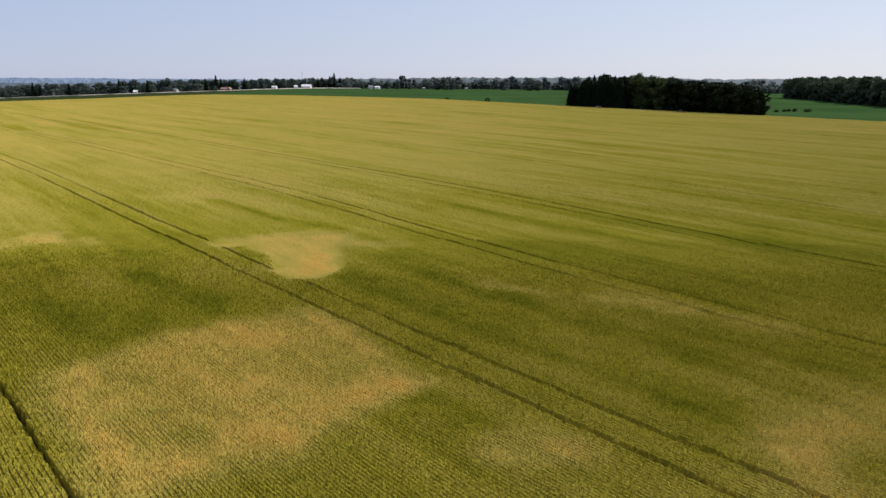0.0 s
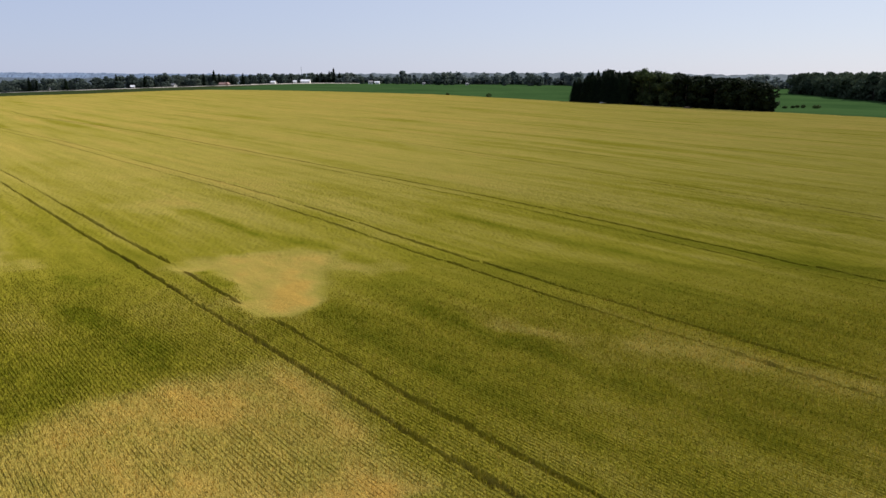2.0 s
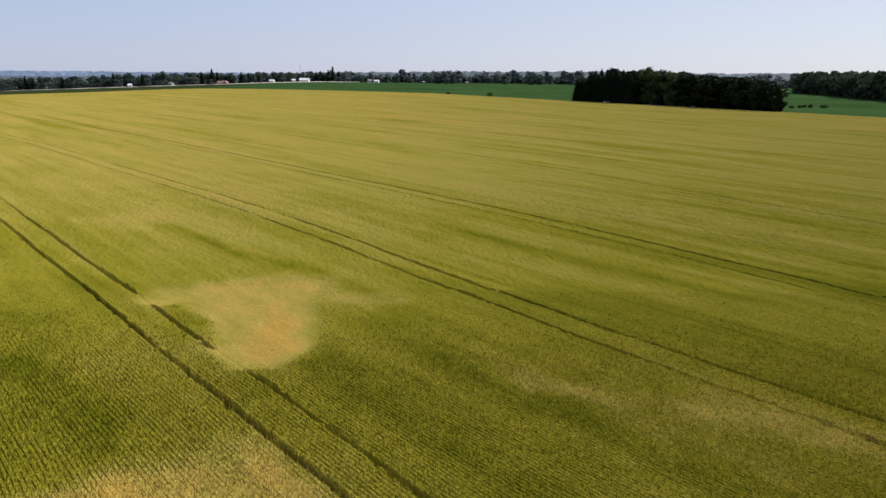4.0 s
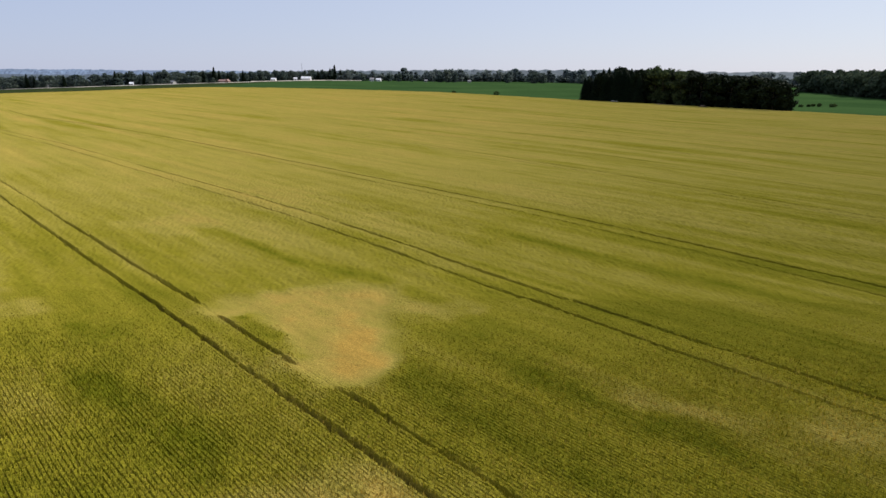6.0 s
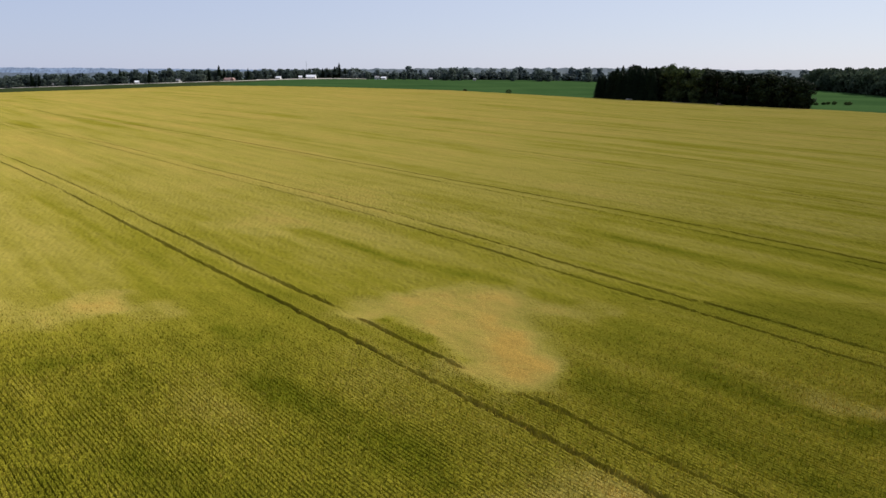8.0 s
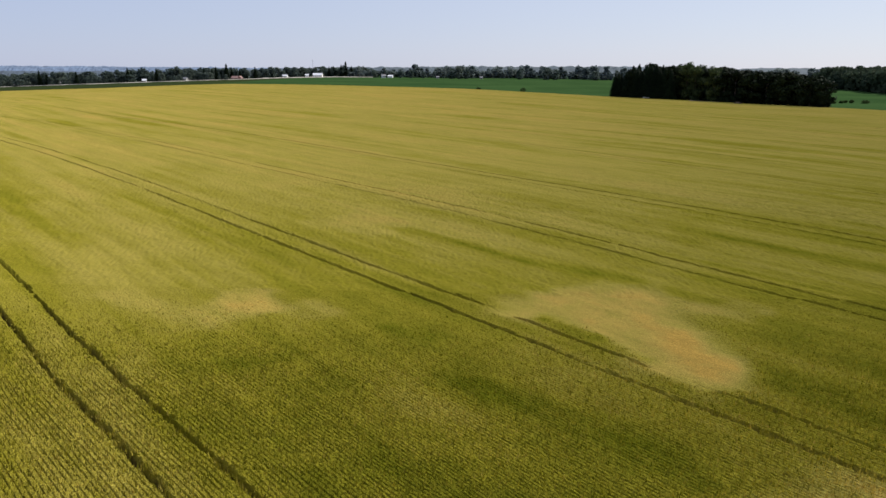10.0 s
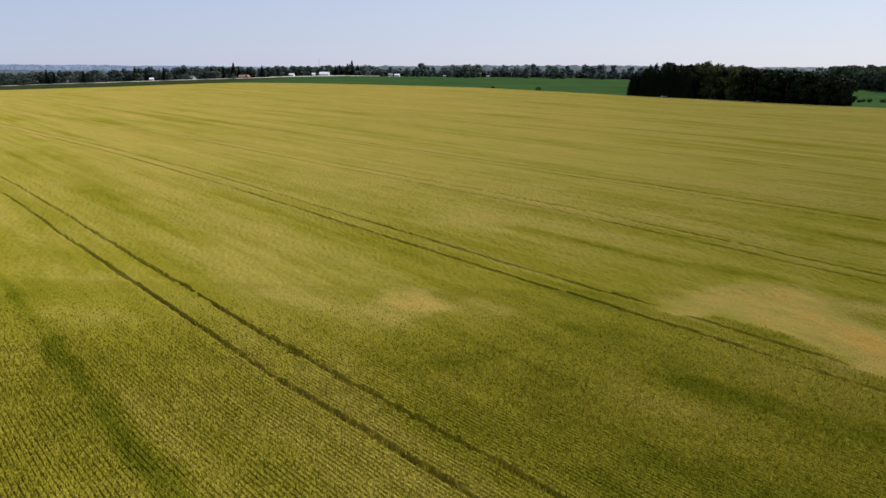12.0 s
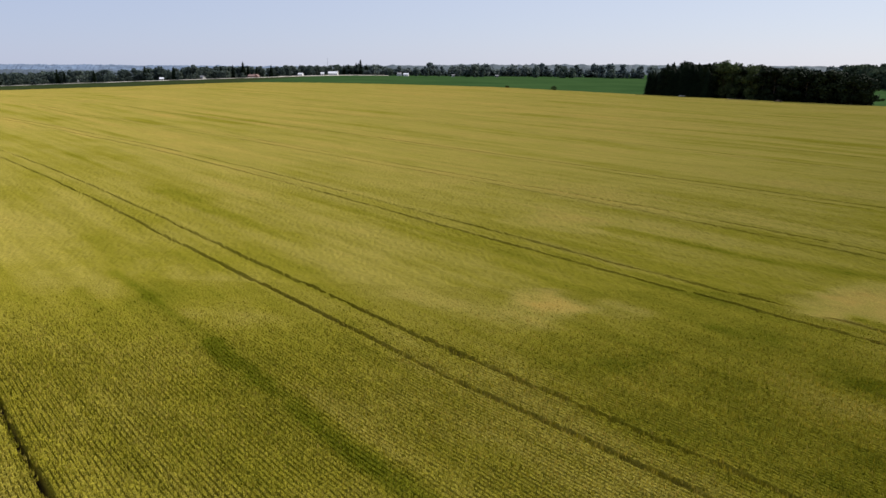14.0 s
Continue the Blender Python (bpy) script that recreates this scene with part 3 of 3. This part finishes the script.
def broad_crown(name, h, w, seed, count, size, low=0.18, mat=None):
    rng = np.random.default_rng(seed)
    lobes = []
    for k in range(26):
        z = rng.uniform(low, 0.92)
        reach = w * 0.5 * math.sin(math.pi * min(1, max(0.06, (z - low * 0.4) / (1.0 - low * 0.4)))) ** 0.6
        a, d = rng.uniform(0, 6.28), reach * math.sqrt(rng.uniform(0.05, 0.75))
        lobes.append((math.cos(a) * d, math.sin(a) * d, z * h, w * rng.uniform(0.13, 0.24)))
    lobes.append((0, 0, h * 0.86, w * 0.2))
    lobes = np.array(lobes)
    pick = rng.choice(len(lobes), count, p=lobes[:, 3] ** 2 / (lobes[:, 3] ** 2).sum())
    way = rng.normal(0, 1, (count, 3))
    way /= np.linalg.norm(way, axis=1, keepdims=True)
    rad = lobes[pick, 3:4] * rng.uniform(0.55, 1.08, (count, 1))
    place = lobes[pick, :3] + way * rad * np.array([1, 1, 0.85])
    place[:, 2] = np.clip(place[:, 2], 0.25, None)
    verts, faces = leaf_cards(rng, place, way, size)
    return mesh_from(name, verts, faces, mat or leaf_mat)


def spruce_crown(name, h, w, seed, layers, boughs, mat=None):
    rng = np.random.default_rng(seed)
    verts, faces = [], []
    for k in range(layers):
        f = k / (layers - 1)
        z = h * (0.05 + 0.93 * f)
        reach = w * 0.5 * (1 - f) ** 0.55 + 0.15
        for b in range(boughs):
            a = rng.uniform(0, 6.28)
            r = reach * rng.uniform(0.65, 1.12)
            wide = (0.20 + 0.16 * r) * rng.uniform(0.8, 1.3)
            drop = r * rng.uniform(0.15, 0.5)
            ca, sa = math.cos(a), math.sin(a)
            i = len(verts)
            zz = z + rng.normal(0, 0.25)
            verts += [(0, 0, zz + 0.35), (ca * r * 0.55 - sa * wide, sa * r * 0.55 + ca * wide, zz - drop * 0.55),
                      (ca * r, sa * r, zz - drop), (ca * r * 0.55 + sa * wide, sa * r * 0.55 - ca * wide, zz - drop * 0.45)]
            faces.append((i, i + 1, i + 2, i + 3))
    return mesh_from(name, verts, faces, mat or needle_mat)


def tree_model(name, label, category, trunk, crown):
    root = tagged(new(name), label, category)
    part("trunk", trunk, None, root)
    part("crown", crown, None, root)
    return root


models = {
    "oak": [tree_model("broadleaf_tree", "tall dark green broadleaf tree, shade painted into its dense crown", "tree", trunk_mesh("trunk", 16.5, 0.32, s, 7), broad_crown("crown", 18, 12.5 + s % 3, s, 2000, 0.62, 0.0, copse_shade_mat)) for s in (1, 2, 3)],
    "lit_broadleaf": [tree_model("lime_tree", "broadleaf tree with sunlight painted into its bright green leaves", "tree", trunk_mesh("trunk", 16.5, 0.32, s, 7), broad_crown("crown", 18, 10.5 + s % 3, s, 1900, 0.58, 0.04, lit_leaf_mat)) for s in (31, 32)],
    "spruce": [tree_model("spruce_tree", "dark pointed spruce tree with drooping boughs", "tree", trunk_mesh("trunk", 17.5, 0.26, s, 0), spruce_crown("crown", 18, 8.6 + 0.6 * (s % 3), s, 60, 24)) for s in (4, 5, 6)],
    "far": [tree_model("village_tree", "distant green broadleaf tree beside the road, haze painted into its leaves", "tree", trunk_mesh("trunk", 13, 0.28, s, 4), broad_crown("crown", 15, 13.0 + 1.4 * (s % 3), s, 300, 1.45, 0.02, village_mat)) for s in (7, 8, 9)],
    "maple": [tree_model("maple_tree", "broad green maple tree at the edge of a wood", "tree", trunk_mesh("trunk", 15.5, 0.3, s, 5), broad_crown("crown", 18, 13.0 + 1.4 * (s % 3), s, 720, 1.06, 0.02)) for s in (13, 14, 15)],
    "poplar": [tree_model("poplar_tree", "distant slender poplar tree, haze painted grey-green into its leaves", "tree", trunk_mesh("trunk", 13, 0.28, s, 4), broad_crown("crown", 15, 9.5 + 1.6 * (s % 3), s, 260, 1.35, 0.02, hazy_mat)) for s in (16, 17, 18)],
    "farspruce": [tree_model("spruce_tree", "distant tall spruce tree above the farm trees", "tree", trunk_mesh("trunk", 17.5, 0.26, s, 0), spruce_crown("crown", 18, 7.6, s, 34, 14)) for s in (10, 11)],
}
HEIGHTS = {"oak": 18, "lit_broadleaf": 18, "spruce": 18, "far": 15, "maple": 18, "poplar": 15, "farspruce": 18}
unused = {ob for kind in models.values() for ob in kind}
tree_rng = random.Random(12)


def plant(kind, x, y, h, wide=1.0, group="", sink=0.0):
    """One tree of that kind, h metres tall, with its foot on the land."""
    which = tree_rng.choice(models[kind])
    base = HEIGHTS[kind]
    s = h / base
    m = pose(x, y, float(soil(x, y)) - sink, tree_rng.uniform(-2, 2), tree_rng.uniform(-2, 2), tree_rng.uniform(0, 360))
    if which in unused:
        unused.discard(which)
        ob = which
        ob.matrix_basis = m
    else:
        ob = copy_thing(which, m)
    ob.scale = (s * wide, s * wide, s)
    if group:
        ob["group"] = group
    return ob


# the copse that juts into the field
for row in range(4):
    for k in range(18):
        s = (k + tree_rng.uniform(-0.3, 0.3) + (0.5 if row % 2 else 0)) / 17.5
        deep = row * 8.0 + tree_rng.uniform(-1.5, 1.5) + 3.5
        if s < 0 or s > 1.0 or (row > 2 and s > 0.9):
            continue
        x = 80.5 + 82 * s + deep * 0.30
        y = 441 - 80 * s + deep * 0.92 + 5 * math.sin(3.1 * s) + (5 if s < 0.5 else -3)
        h = float(np.interp(s, [0, 0.1, 0.22, 0.3, 0.38, 0.5, 0.58, 0.66, 0.8, 0.92, 1.0], [14.5, 17.0, 18.9, 18.0, 18.6, 19.2, 17.4, 17.2, 16.6, 15.8, 13.6]))
        h *= tree_rng.uniform(0.90, 1.04) * (0.93 + 0.14 * float(grain(s * 8, row * 0.7, 3)))
        if s < 0.30 and tree_rng.random() < 0.8:
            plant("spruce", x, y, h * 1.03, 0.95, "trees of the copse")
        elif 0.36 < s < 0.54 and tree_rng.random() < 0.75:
            plant("lit_broadleaf", x, y, h, 0.85, "trees of the copse")
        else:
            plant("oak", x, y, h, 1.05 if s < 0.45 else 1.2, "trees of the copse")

for k in range(26):  # spruces along the west end
    s = (k % 13 + tree_rng.uniform(-0.3, 0.3)) / 12 * 0.30
    deep = 1.5 + 7.0 * (k > 12) + tree_rng.uniform(-1, 1)
    plant("spruce", 80.0 + 82 * s + deep * 0.30, 444 - 80 * s + deep * 0.92, float(np.interp(s, [0, 0.05, 0.2, 0.3], [13.5, 16.0, 18.6, 17.6])) * tree_rng.uniform(0.88, 1.04), 1.15, "trees of the copse")

# the wood beyond the pasture
for row in range(4):
    for k in range(30):
        s = (k + tree_rng.uniform(-0.4, 0.4)) / 29
        deep = row * 9 + tree_rng.uniform(-2, 2)
        x = float(np.interp(s, [0, 0.75, 1], [356, 322, 345])) + deep * 0.95
        y = float(np.interp(s, [0, 0.75, 1], [735, 500, 400])) + deep * 0.3
        plant("maple", x, y, tree_rng.uniform(16.5, 21.5), 1.0, "trees of the wood")

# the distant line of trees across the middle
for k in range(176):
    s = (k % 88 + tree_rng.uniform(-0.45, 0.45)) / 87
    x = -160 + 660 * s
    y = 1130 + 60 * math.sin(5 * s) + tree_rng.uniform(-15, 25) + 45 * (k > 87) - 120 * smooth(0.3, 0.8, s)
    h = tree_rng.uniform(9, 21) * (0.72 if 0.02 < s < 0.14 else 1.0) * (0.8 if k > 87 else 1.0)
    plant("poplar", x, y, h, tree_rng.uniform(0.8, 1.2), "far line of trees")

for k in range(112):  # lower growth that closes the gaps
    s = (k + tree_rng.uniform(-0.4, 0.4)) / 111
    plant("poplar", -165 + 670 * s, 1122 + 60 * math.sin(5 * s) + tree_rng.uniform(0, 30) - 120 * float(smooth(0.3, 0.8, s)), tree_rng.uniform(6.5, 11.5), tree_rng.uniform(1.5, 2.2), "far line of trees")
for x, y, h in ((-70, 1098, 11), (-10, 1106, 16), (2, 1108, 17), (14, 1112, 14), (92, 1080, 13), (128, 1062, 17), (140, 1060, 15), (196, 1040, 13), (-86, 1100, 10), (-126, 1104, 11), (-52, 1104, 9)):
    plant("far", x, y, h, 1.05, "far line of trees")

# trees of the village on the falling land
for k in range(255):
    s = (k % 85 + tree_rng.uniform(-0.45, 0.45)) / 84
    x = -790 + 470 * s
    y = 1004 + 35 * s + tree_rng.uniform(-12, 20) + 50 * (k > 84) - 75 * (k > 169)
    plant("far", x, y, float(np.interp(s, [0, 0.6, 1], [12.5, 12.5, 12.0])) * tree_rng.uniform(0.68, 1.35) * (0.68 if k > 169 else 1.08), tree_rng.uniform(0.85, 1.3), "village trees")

# the farm grove
for k in range(90):
    s = (k % 45 + tree_rng.uniform(-0.45, 0.45)) / 44
    x = -345 + 205 * s
    y = 1075 + 95 * s + tree_rng.uniform(0, 22) + 18 * math.sin(3.1 * s) + 35 * (k > 44)
    plant("far", x, y, tree_rng.uniform(8.5, 16), tree_rng.uniform(0.8, 1.2), "farm trees")
for x, y, h in ((-352, 1010, 17), (-343, 1016, 15), (-336, 1012, 18), (-325, 1021, 22), (-318, 1024, 17), (-311, 1040, 15), (-296, 1065, 17), (-449, 1003, 17), (-566, 985, 20), (-558, 988, 16), (-640, 980, 18), (-521, 995, 17), (-452, 998, 20), (-414, 1000, 18), (-405, 1004, 15),
                (-203, 1160, 16), (-196, 1164, 17), (-184, 1160, 19), (-177, 1162, 24), (-168, 1166, 17), (-158, 1170, 15), (-146, 1175, 15)):
    plant("farspruce", x, y, h, 1.35, "farm spruces")
for ob in list(unused):
    for o in (*ob.children_recursive, ob):
        bpy.data.objects.remove(o)


# ---------------------------------------------------------------- far wooded hills
def far_woods(name, label, radius, depth, tall, top, seed, colour):
    """A band of distant treetops, uneven in outline, round the land beyond the farms."""
    a = np.radians(np.linspace(-75, 75, 1100))
    rings = 9
    verts = []
    for k in range(rings):
        f = k / (rings - 1)
        d = radius + depth * f
        x, y = d * np.sin(a), d * np.cos(a)
        ridge = np.interp(np.degrees(a), [-75, -35, -28, -20, -10, 0, 12, 30, 75], top)
        z = -26 + (ridge + 26) * smooth(0, 1, f) + (f > 0) * tall * (cloud(x / 34, y / 34, seed, 3) + 0.6 * grain(x / 9, y / 9, seed + 3) - 0.8) * (1.3 if k % 2 else 0.6)
        verts.append(np.stack([x, y, z], -1))
    verts = np.stack(verts, 0)
    ids = np.arange(verts.shape[0] * verts.shape[1]).reshape(verts.shape[:2])
    faces = np.stack([ids[:-1, :-1], ids[:-1, 1:], ids[1:, 1:], ids[1:, :-1]], -1).reshape(-1, 4)
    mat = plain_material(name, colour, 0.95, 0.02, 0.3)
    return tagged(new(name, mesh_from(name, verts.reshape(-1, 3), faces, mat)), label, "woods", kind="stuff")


# base colours hold the air haze: bluer and paler on the farthest band
far_woods("distant_woods", "distant woods along the skyline, haze painted into their colour", 1500, 250, 9.0, [2, -6, -6, 4, 15, 18, 17.5, 13, 12], 81, (0.058, 0.080, 0.096))
far_woods("hill_woods", "wooded slope beyond the village, painted grey-blue for haze", 2500, 300, 9.0, [3, 3, 2, -1, -8, -20, -24, -24, -24], 86, (0.052, 0.074, 0.098))
far_woods("backdrop_hills", "wooded hills on the horizon, painted blue for haze", 4000, 500, 12.0, [22, 22, 21, 17, 11, 8, 8, 8, 8], 91, (0.105, 0.150, 0.225))


# ---------------------------------------------------------------- farm buildings
def gable_house(name, label, x, y, turn, long, deep, eaves, ridge, wall, roof, windows=3, chimney=False, group=""):
    """A house or barn with a gabled roof, doors and windows; its long side faces its -y."""
    root = tagged(new(name), label, "building", group)
    root.matrix_basis = pose(x, y, float(soil(x, y)), 0, 0, turn)
    bm = bmesh.new()
    a, b = long / 2, deep / 2
    pts = [bm.verts.new(p) for p in ((-a, -b, -0.6), (-a, b, -0.6), (-a, b, eaves), (-a, 0, ridge), (-a, -b, eaves), (a, -b, -0.6), (a, b, -0.6), (a, b, eaves), (a, 0, ridge), (a, -b, eaves))]
    bm.faces.new(pts[:5])
    bm.faces.new(pts[9:4:-1])
    for p, q in ((0, 1), (1, 2), (2, 3), (3, 4), (4, 0)):
        bm.faces.new((pts[p], pts[p + 5], pts[q + 5], pts[q]))
    bmesh.ops.recalc_face_normals(bm, faces=bm.faces)
    part("wall", bm, wall, root)
    rise = (ridge - eaves) / b
    for side in (-1, 1):
        bm = bmesh.new()
        o = 0.5
        low = eaves - rise * o
        ps = [(-a - o, side * (b + o), low + 0.05), (a + o, side * (b + o), low + 0.05), (a + o, 0, ridge + 0.05), (-a - o, 0, ridge + 0.05)]
        bottom = [bm.verts.new(p) for p in ps]
        top = [bm.verts.new((p[0], p[1], p[2] + 0.2)) for p in ps]
        bm.faces.new(bottom)
        bm.faces.new(top)
        for k in range(4):
            bm.faces.new((bottom[k], bottom[(k + 1) % 4], top[(k + 1) % 4], top[k]))
        bmesh.ops.recalc_face_normals(bm, faces=bm.faces)
        part("roof", bm, roof, root)
    for k in range(windows):
        cx = -a + long * (k + 0.5) / windows
        bm = bmesh.new()
        if k == windows // 2:
            box(bm, cx - 0.55, -b - 0.06, 0.0, cx + 0.55, -b - 0.01, 2.1)
            part("door", bm, wood_mat, root)
        else:
            box(bm, cx - 0.6, -b - 0.06, 0.9, cx + 0.6, -b - 0.01, min(2.2, eaves - 0.2))
            pane = part("window", bm, glass_mat, root)
            bm = bmesh.new()
            box(bm, cx - 0.7, -b - 0.10, 0.78, cx + 0.7, -b - 0.012, 0.9)
            part("sill", bm, white_mat, pane)
    if chimney:
        bm = bmesh.new()
        box(bm, a * 0.4 - 0.4, -0.4, ridge - 0.8, a * 0.4 + 0.4, 0.4, ridge + 1.0)
        part("chimney", bm, red_mat, root)
    return root


gable_house("white_house", "small white gabled house among village trees", -427, 990, 12, 4.8, 5, 2.6, 4.4, white_mat, tin_mat, 3)
gable_house("farmhouse", "long red-roofed brick farmhouse beside spruces", -311, 1018, -8, 10, 8, 2.3, 4.6, red_mat, redroof_mat, 5, True)
gable_house("farmhouse", "red-roofed brick wing beside the farmhouse", -303, 1012, 80, 6, 5, 2.4, 4.6, red_mat, redroof_mat, 3)
gable_house("barn", "long low white barn with pale metal roof", -214, 1120, 0, 14, 9, 3.4, 5.8, white_mat, tin_mat, 5)
gable_house("shed", "small white shed beside the barn", -230, 1116, 10, 5, 5, 3.4, 4.8, white_mat, tin_mat, 1)
gable_house("shed", "white farm shed with pale roof", -262, 1110, -10, 7, 6, 3.0, 4.6, white_mat, tin_mat, 3)
gable_house("white_house", "distant white house between trees", -111, 1096, 15, 6, 6, 2.8, 4.8, white_mat, grey_mat, 3, True)
gable_house("white_house", "distant white bungalow with grey roof", -101, 1100, -10, 7, 6, 2.4, 3.8, white_mat, tin_mat, 3)
for x, y, turn, long in ((-662, 1003, 20, 8), (-606, 1002, -15, 7), (-548, 1001, 30, 8), (-380, 1014, -20, 7)):
    gable_house("village_house", "pale village house half hidden by trees", x, y, turn, long, 7, 2.6, 4.8, stone_mat, grey_mat, 3, group="village houses")
for x, y, long in ((36, 1104, 4), (-30, 1108, 4)):
    gable_house("farm_building", "pale low building under the far trees", x, y, 5, long, 6, 2.0, 3.2, stone_mat, grey_mat, 3, group="far farm buildings")

# a slim radio mast behind the farm
mast = tagged(new("radio_mast"), "slim grey lattice radio mast behind the farm", "mast")
mast.matrix_basis = pose(-232, 1180, float(soil(-232, 1180)))
for k in range(3):
    bm = bmesh.new()
    ca, sa = math.cos(2.094 * k), math.sin(2.094 * k)
    bmesh.ops.create_cone(bm, cap_ends=True, segments=6, radius1=0.12, radius2=0.08, depth=27, matrix=Matrix.Translation((ca * 0.35, sa * 0.35, 13.5)))
    part("leg", bm, steel_mat, mast)
for k in range(12):
    bm = bmesh.new()
    bmesh.ops.create_cone(bm, cap_ends=True, segments=3, radius1=0.5, radius2=0.5, depth=0.08, matrix=Matrix.Translation((0, 0, 1.5 + 2.2 * k)))
    part("brace", bm, steel_mat, mast)


def strip(name, label, category, points, width, lift, mat):
    """A band of ground along a line, laid on the land."""
    xs = np.interp(np.linspace(0, 1, 90), np.linspace(0, 1, len(points)), [p[0] for p in points])
    ys = np.interp(np.linspace(0, 1, 90), np.linspace(0, 1, len(points)), [p[1] for p in points])
    dx, dy = np.gradient(xs), np.gradient(ys)
    ln = np.hypot(dx, dy)
    nx, ny = -dy / ln, dx / ln
    verts = []
    for side, dz in ((-0.5, -0.5), (-0.45, 0), (0.45, 0), (0.5, -0.5)):
        w = width * side * (0.8 + 0.4 * grain(xs / 9, ys / 9, int(side * 10) + 20))
        x, y = xs + nx * w, ys + ny * w
        verts.append(np.stack([x, y, soil(x, y) + lift + dz], -1))
    verts = np.stack(verts, 0)
    ids = np.arange(verts.shape[0] * verts.shape[1]).reshape(verts.shape[:2])
    faces = np.stack([ids[:-1, :-1], ids[:-1, 1:], ids[1:, 1:], ids[1:, :-1]], -1).reshape(-1, 4)
    return tagged(new(name, mesh_from(name, verts.reshape(-1, 3), faces, mat, flat=False)), label, category, kind="structure")


strip("road", "pale grey country road before the village", "road", [(-900, 930), (-640, 962), (-524, 968), (-430, 975), (-330, 992), (-270, 1040), (-200, 1080)], 13, 0.75, gravel_mat)
strip("yard", "pale gravel farmyard before the barn", "yard", [(-290, 1085), (-240, 1100), (-180, 1120), (-130, 1140)], 26, 0.75, gravel_mat)
strip("field_margin", "dry grass margin along the field edge", "grass", [(330, 178), (205, 309), (172, 354), (120, 402)], 3.2, 0.35, drygrass_mat)


# ---------------------------------------------------------------- shrubs and small things in the fields
def shrub(x, y, h, w, seed, label="lone dark green shrub in the field"):
    root = tagged(new("shrub"), label, "shrub")
    root.matrix_basis = pose(x, y, float(soil(x, y)))
    part("stem", trunk_mesh("stem", h * 0.8, 0.07, seed, 4), None, root)
    part("crown", broad_crown("crown", h, w, seed, 420, 0.24, 0.05, bush_mat), None, root)
    return root


shrub(31, 497, 3.0, 4.4, 21)
shrub(3, 534, 2.0, 2.8, 22)
for k, (x, y, h, w) in enumerate(((207, 424, 1.3, 2.6), (210, 423, 1.7, 2.6), (215, 419, 1.3, 4.4), (203, 421, 1.2, 2.5), (219, 424, 1.4, 3.0), (196, 416, 1.2, 2.6))):
    shrub(x, y, h, w, 30 + k, "low green shrub in the pasture beside the copse")


# ---------------------------------------------------------------- small things along the copse
def trailer(x, y, turn):
    """A small flat white trailer on two wheels; its grey body colour holds the copse's shade."""
    root = tagged(new("trailer"), "small white farm trailer at the copse, painted grey for shade", "trailer")
    root.matrix_basis = pose(x, y, float(soil(x, y)), 0, 0, turn)
    bm = bmesh.new()
    box(bm, -1.7, -0.8, 0.85, 1.7, 0.8, 1.4)
    bmesh.ops.bevel(bm, geom=bm.edges[:], offset=0.06, segments=1, affect="EDGES")
    part("body", bm, stone_mat, root)
    for side in (-0.9, 0.9):
        bm = bmesh.new()
        bmesh.ops.create_cone(bm, cap_ends=True, segments=16, radius1=0.38, radius2=0.38, depth=0.22, matrix=Matrix.Translation((0, side, 0.38)) @ Matrix.Rotation(math.pi / 2, 4, "X"))
        part("wheel", bm, glass_mat, root, "black rubber wheel")
    bm = bmesh.new()
    box(bm, 1.38, -0.06, 0.78, 2.5, 0.06, 0.88)
    part("drawbar", bm, steel_mat, root)
    return root


def brush_pile(x, y, long, wide, tall):
    """A heap of crossed cut branches."""
    rng = random.Random(77)
    bm = bmesh.new()
    for k in range(90):
        f = rng.uniform(-1, 1)
        h = tall * (1 - f * f) * rng.uniform(0.1, 1.0)
        m = Matrix.Translation((f * long / 2, rng.uniform(-0.5, 0.5) * wide, h)) @ Euler((rng.uniform(-0.4, 0.4), math.pi / 2 + rng.uniform(-0.4, 0.4), rng.uniform(0, 3.1))).to_matrix().to_4x4()
        bmesh.ops.create_cone(bm, cap_ends=True, segments=5, radius1=0.09, radius2=0.03, depth=rng.uniform(0.9, 2.0), matrix=m)
    me = bpy.data.meshes.new("brush_pile")
    bm.to_mesh(me)
    bm.free()
    me.materials.append(wood_mat)
    ob = tagged(new("brush_pile", me), "low brown heap of cut branches at the copse", "brush pile")
    ob.matrix_basis = pose(x, y, float(soil(x, y)), 0, 0, -45)
    return ob


trailer(93.5, 425.5, 140)
brush_pile(128.5, 383.0, 4.6, 2.2, 1.5)
strip("bare_track", "bare brown earth track beside the copse", "track", [(112, 407), (118, 401), (124, 395)], 2.4, 0.70, wood_mat)
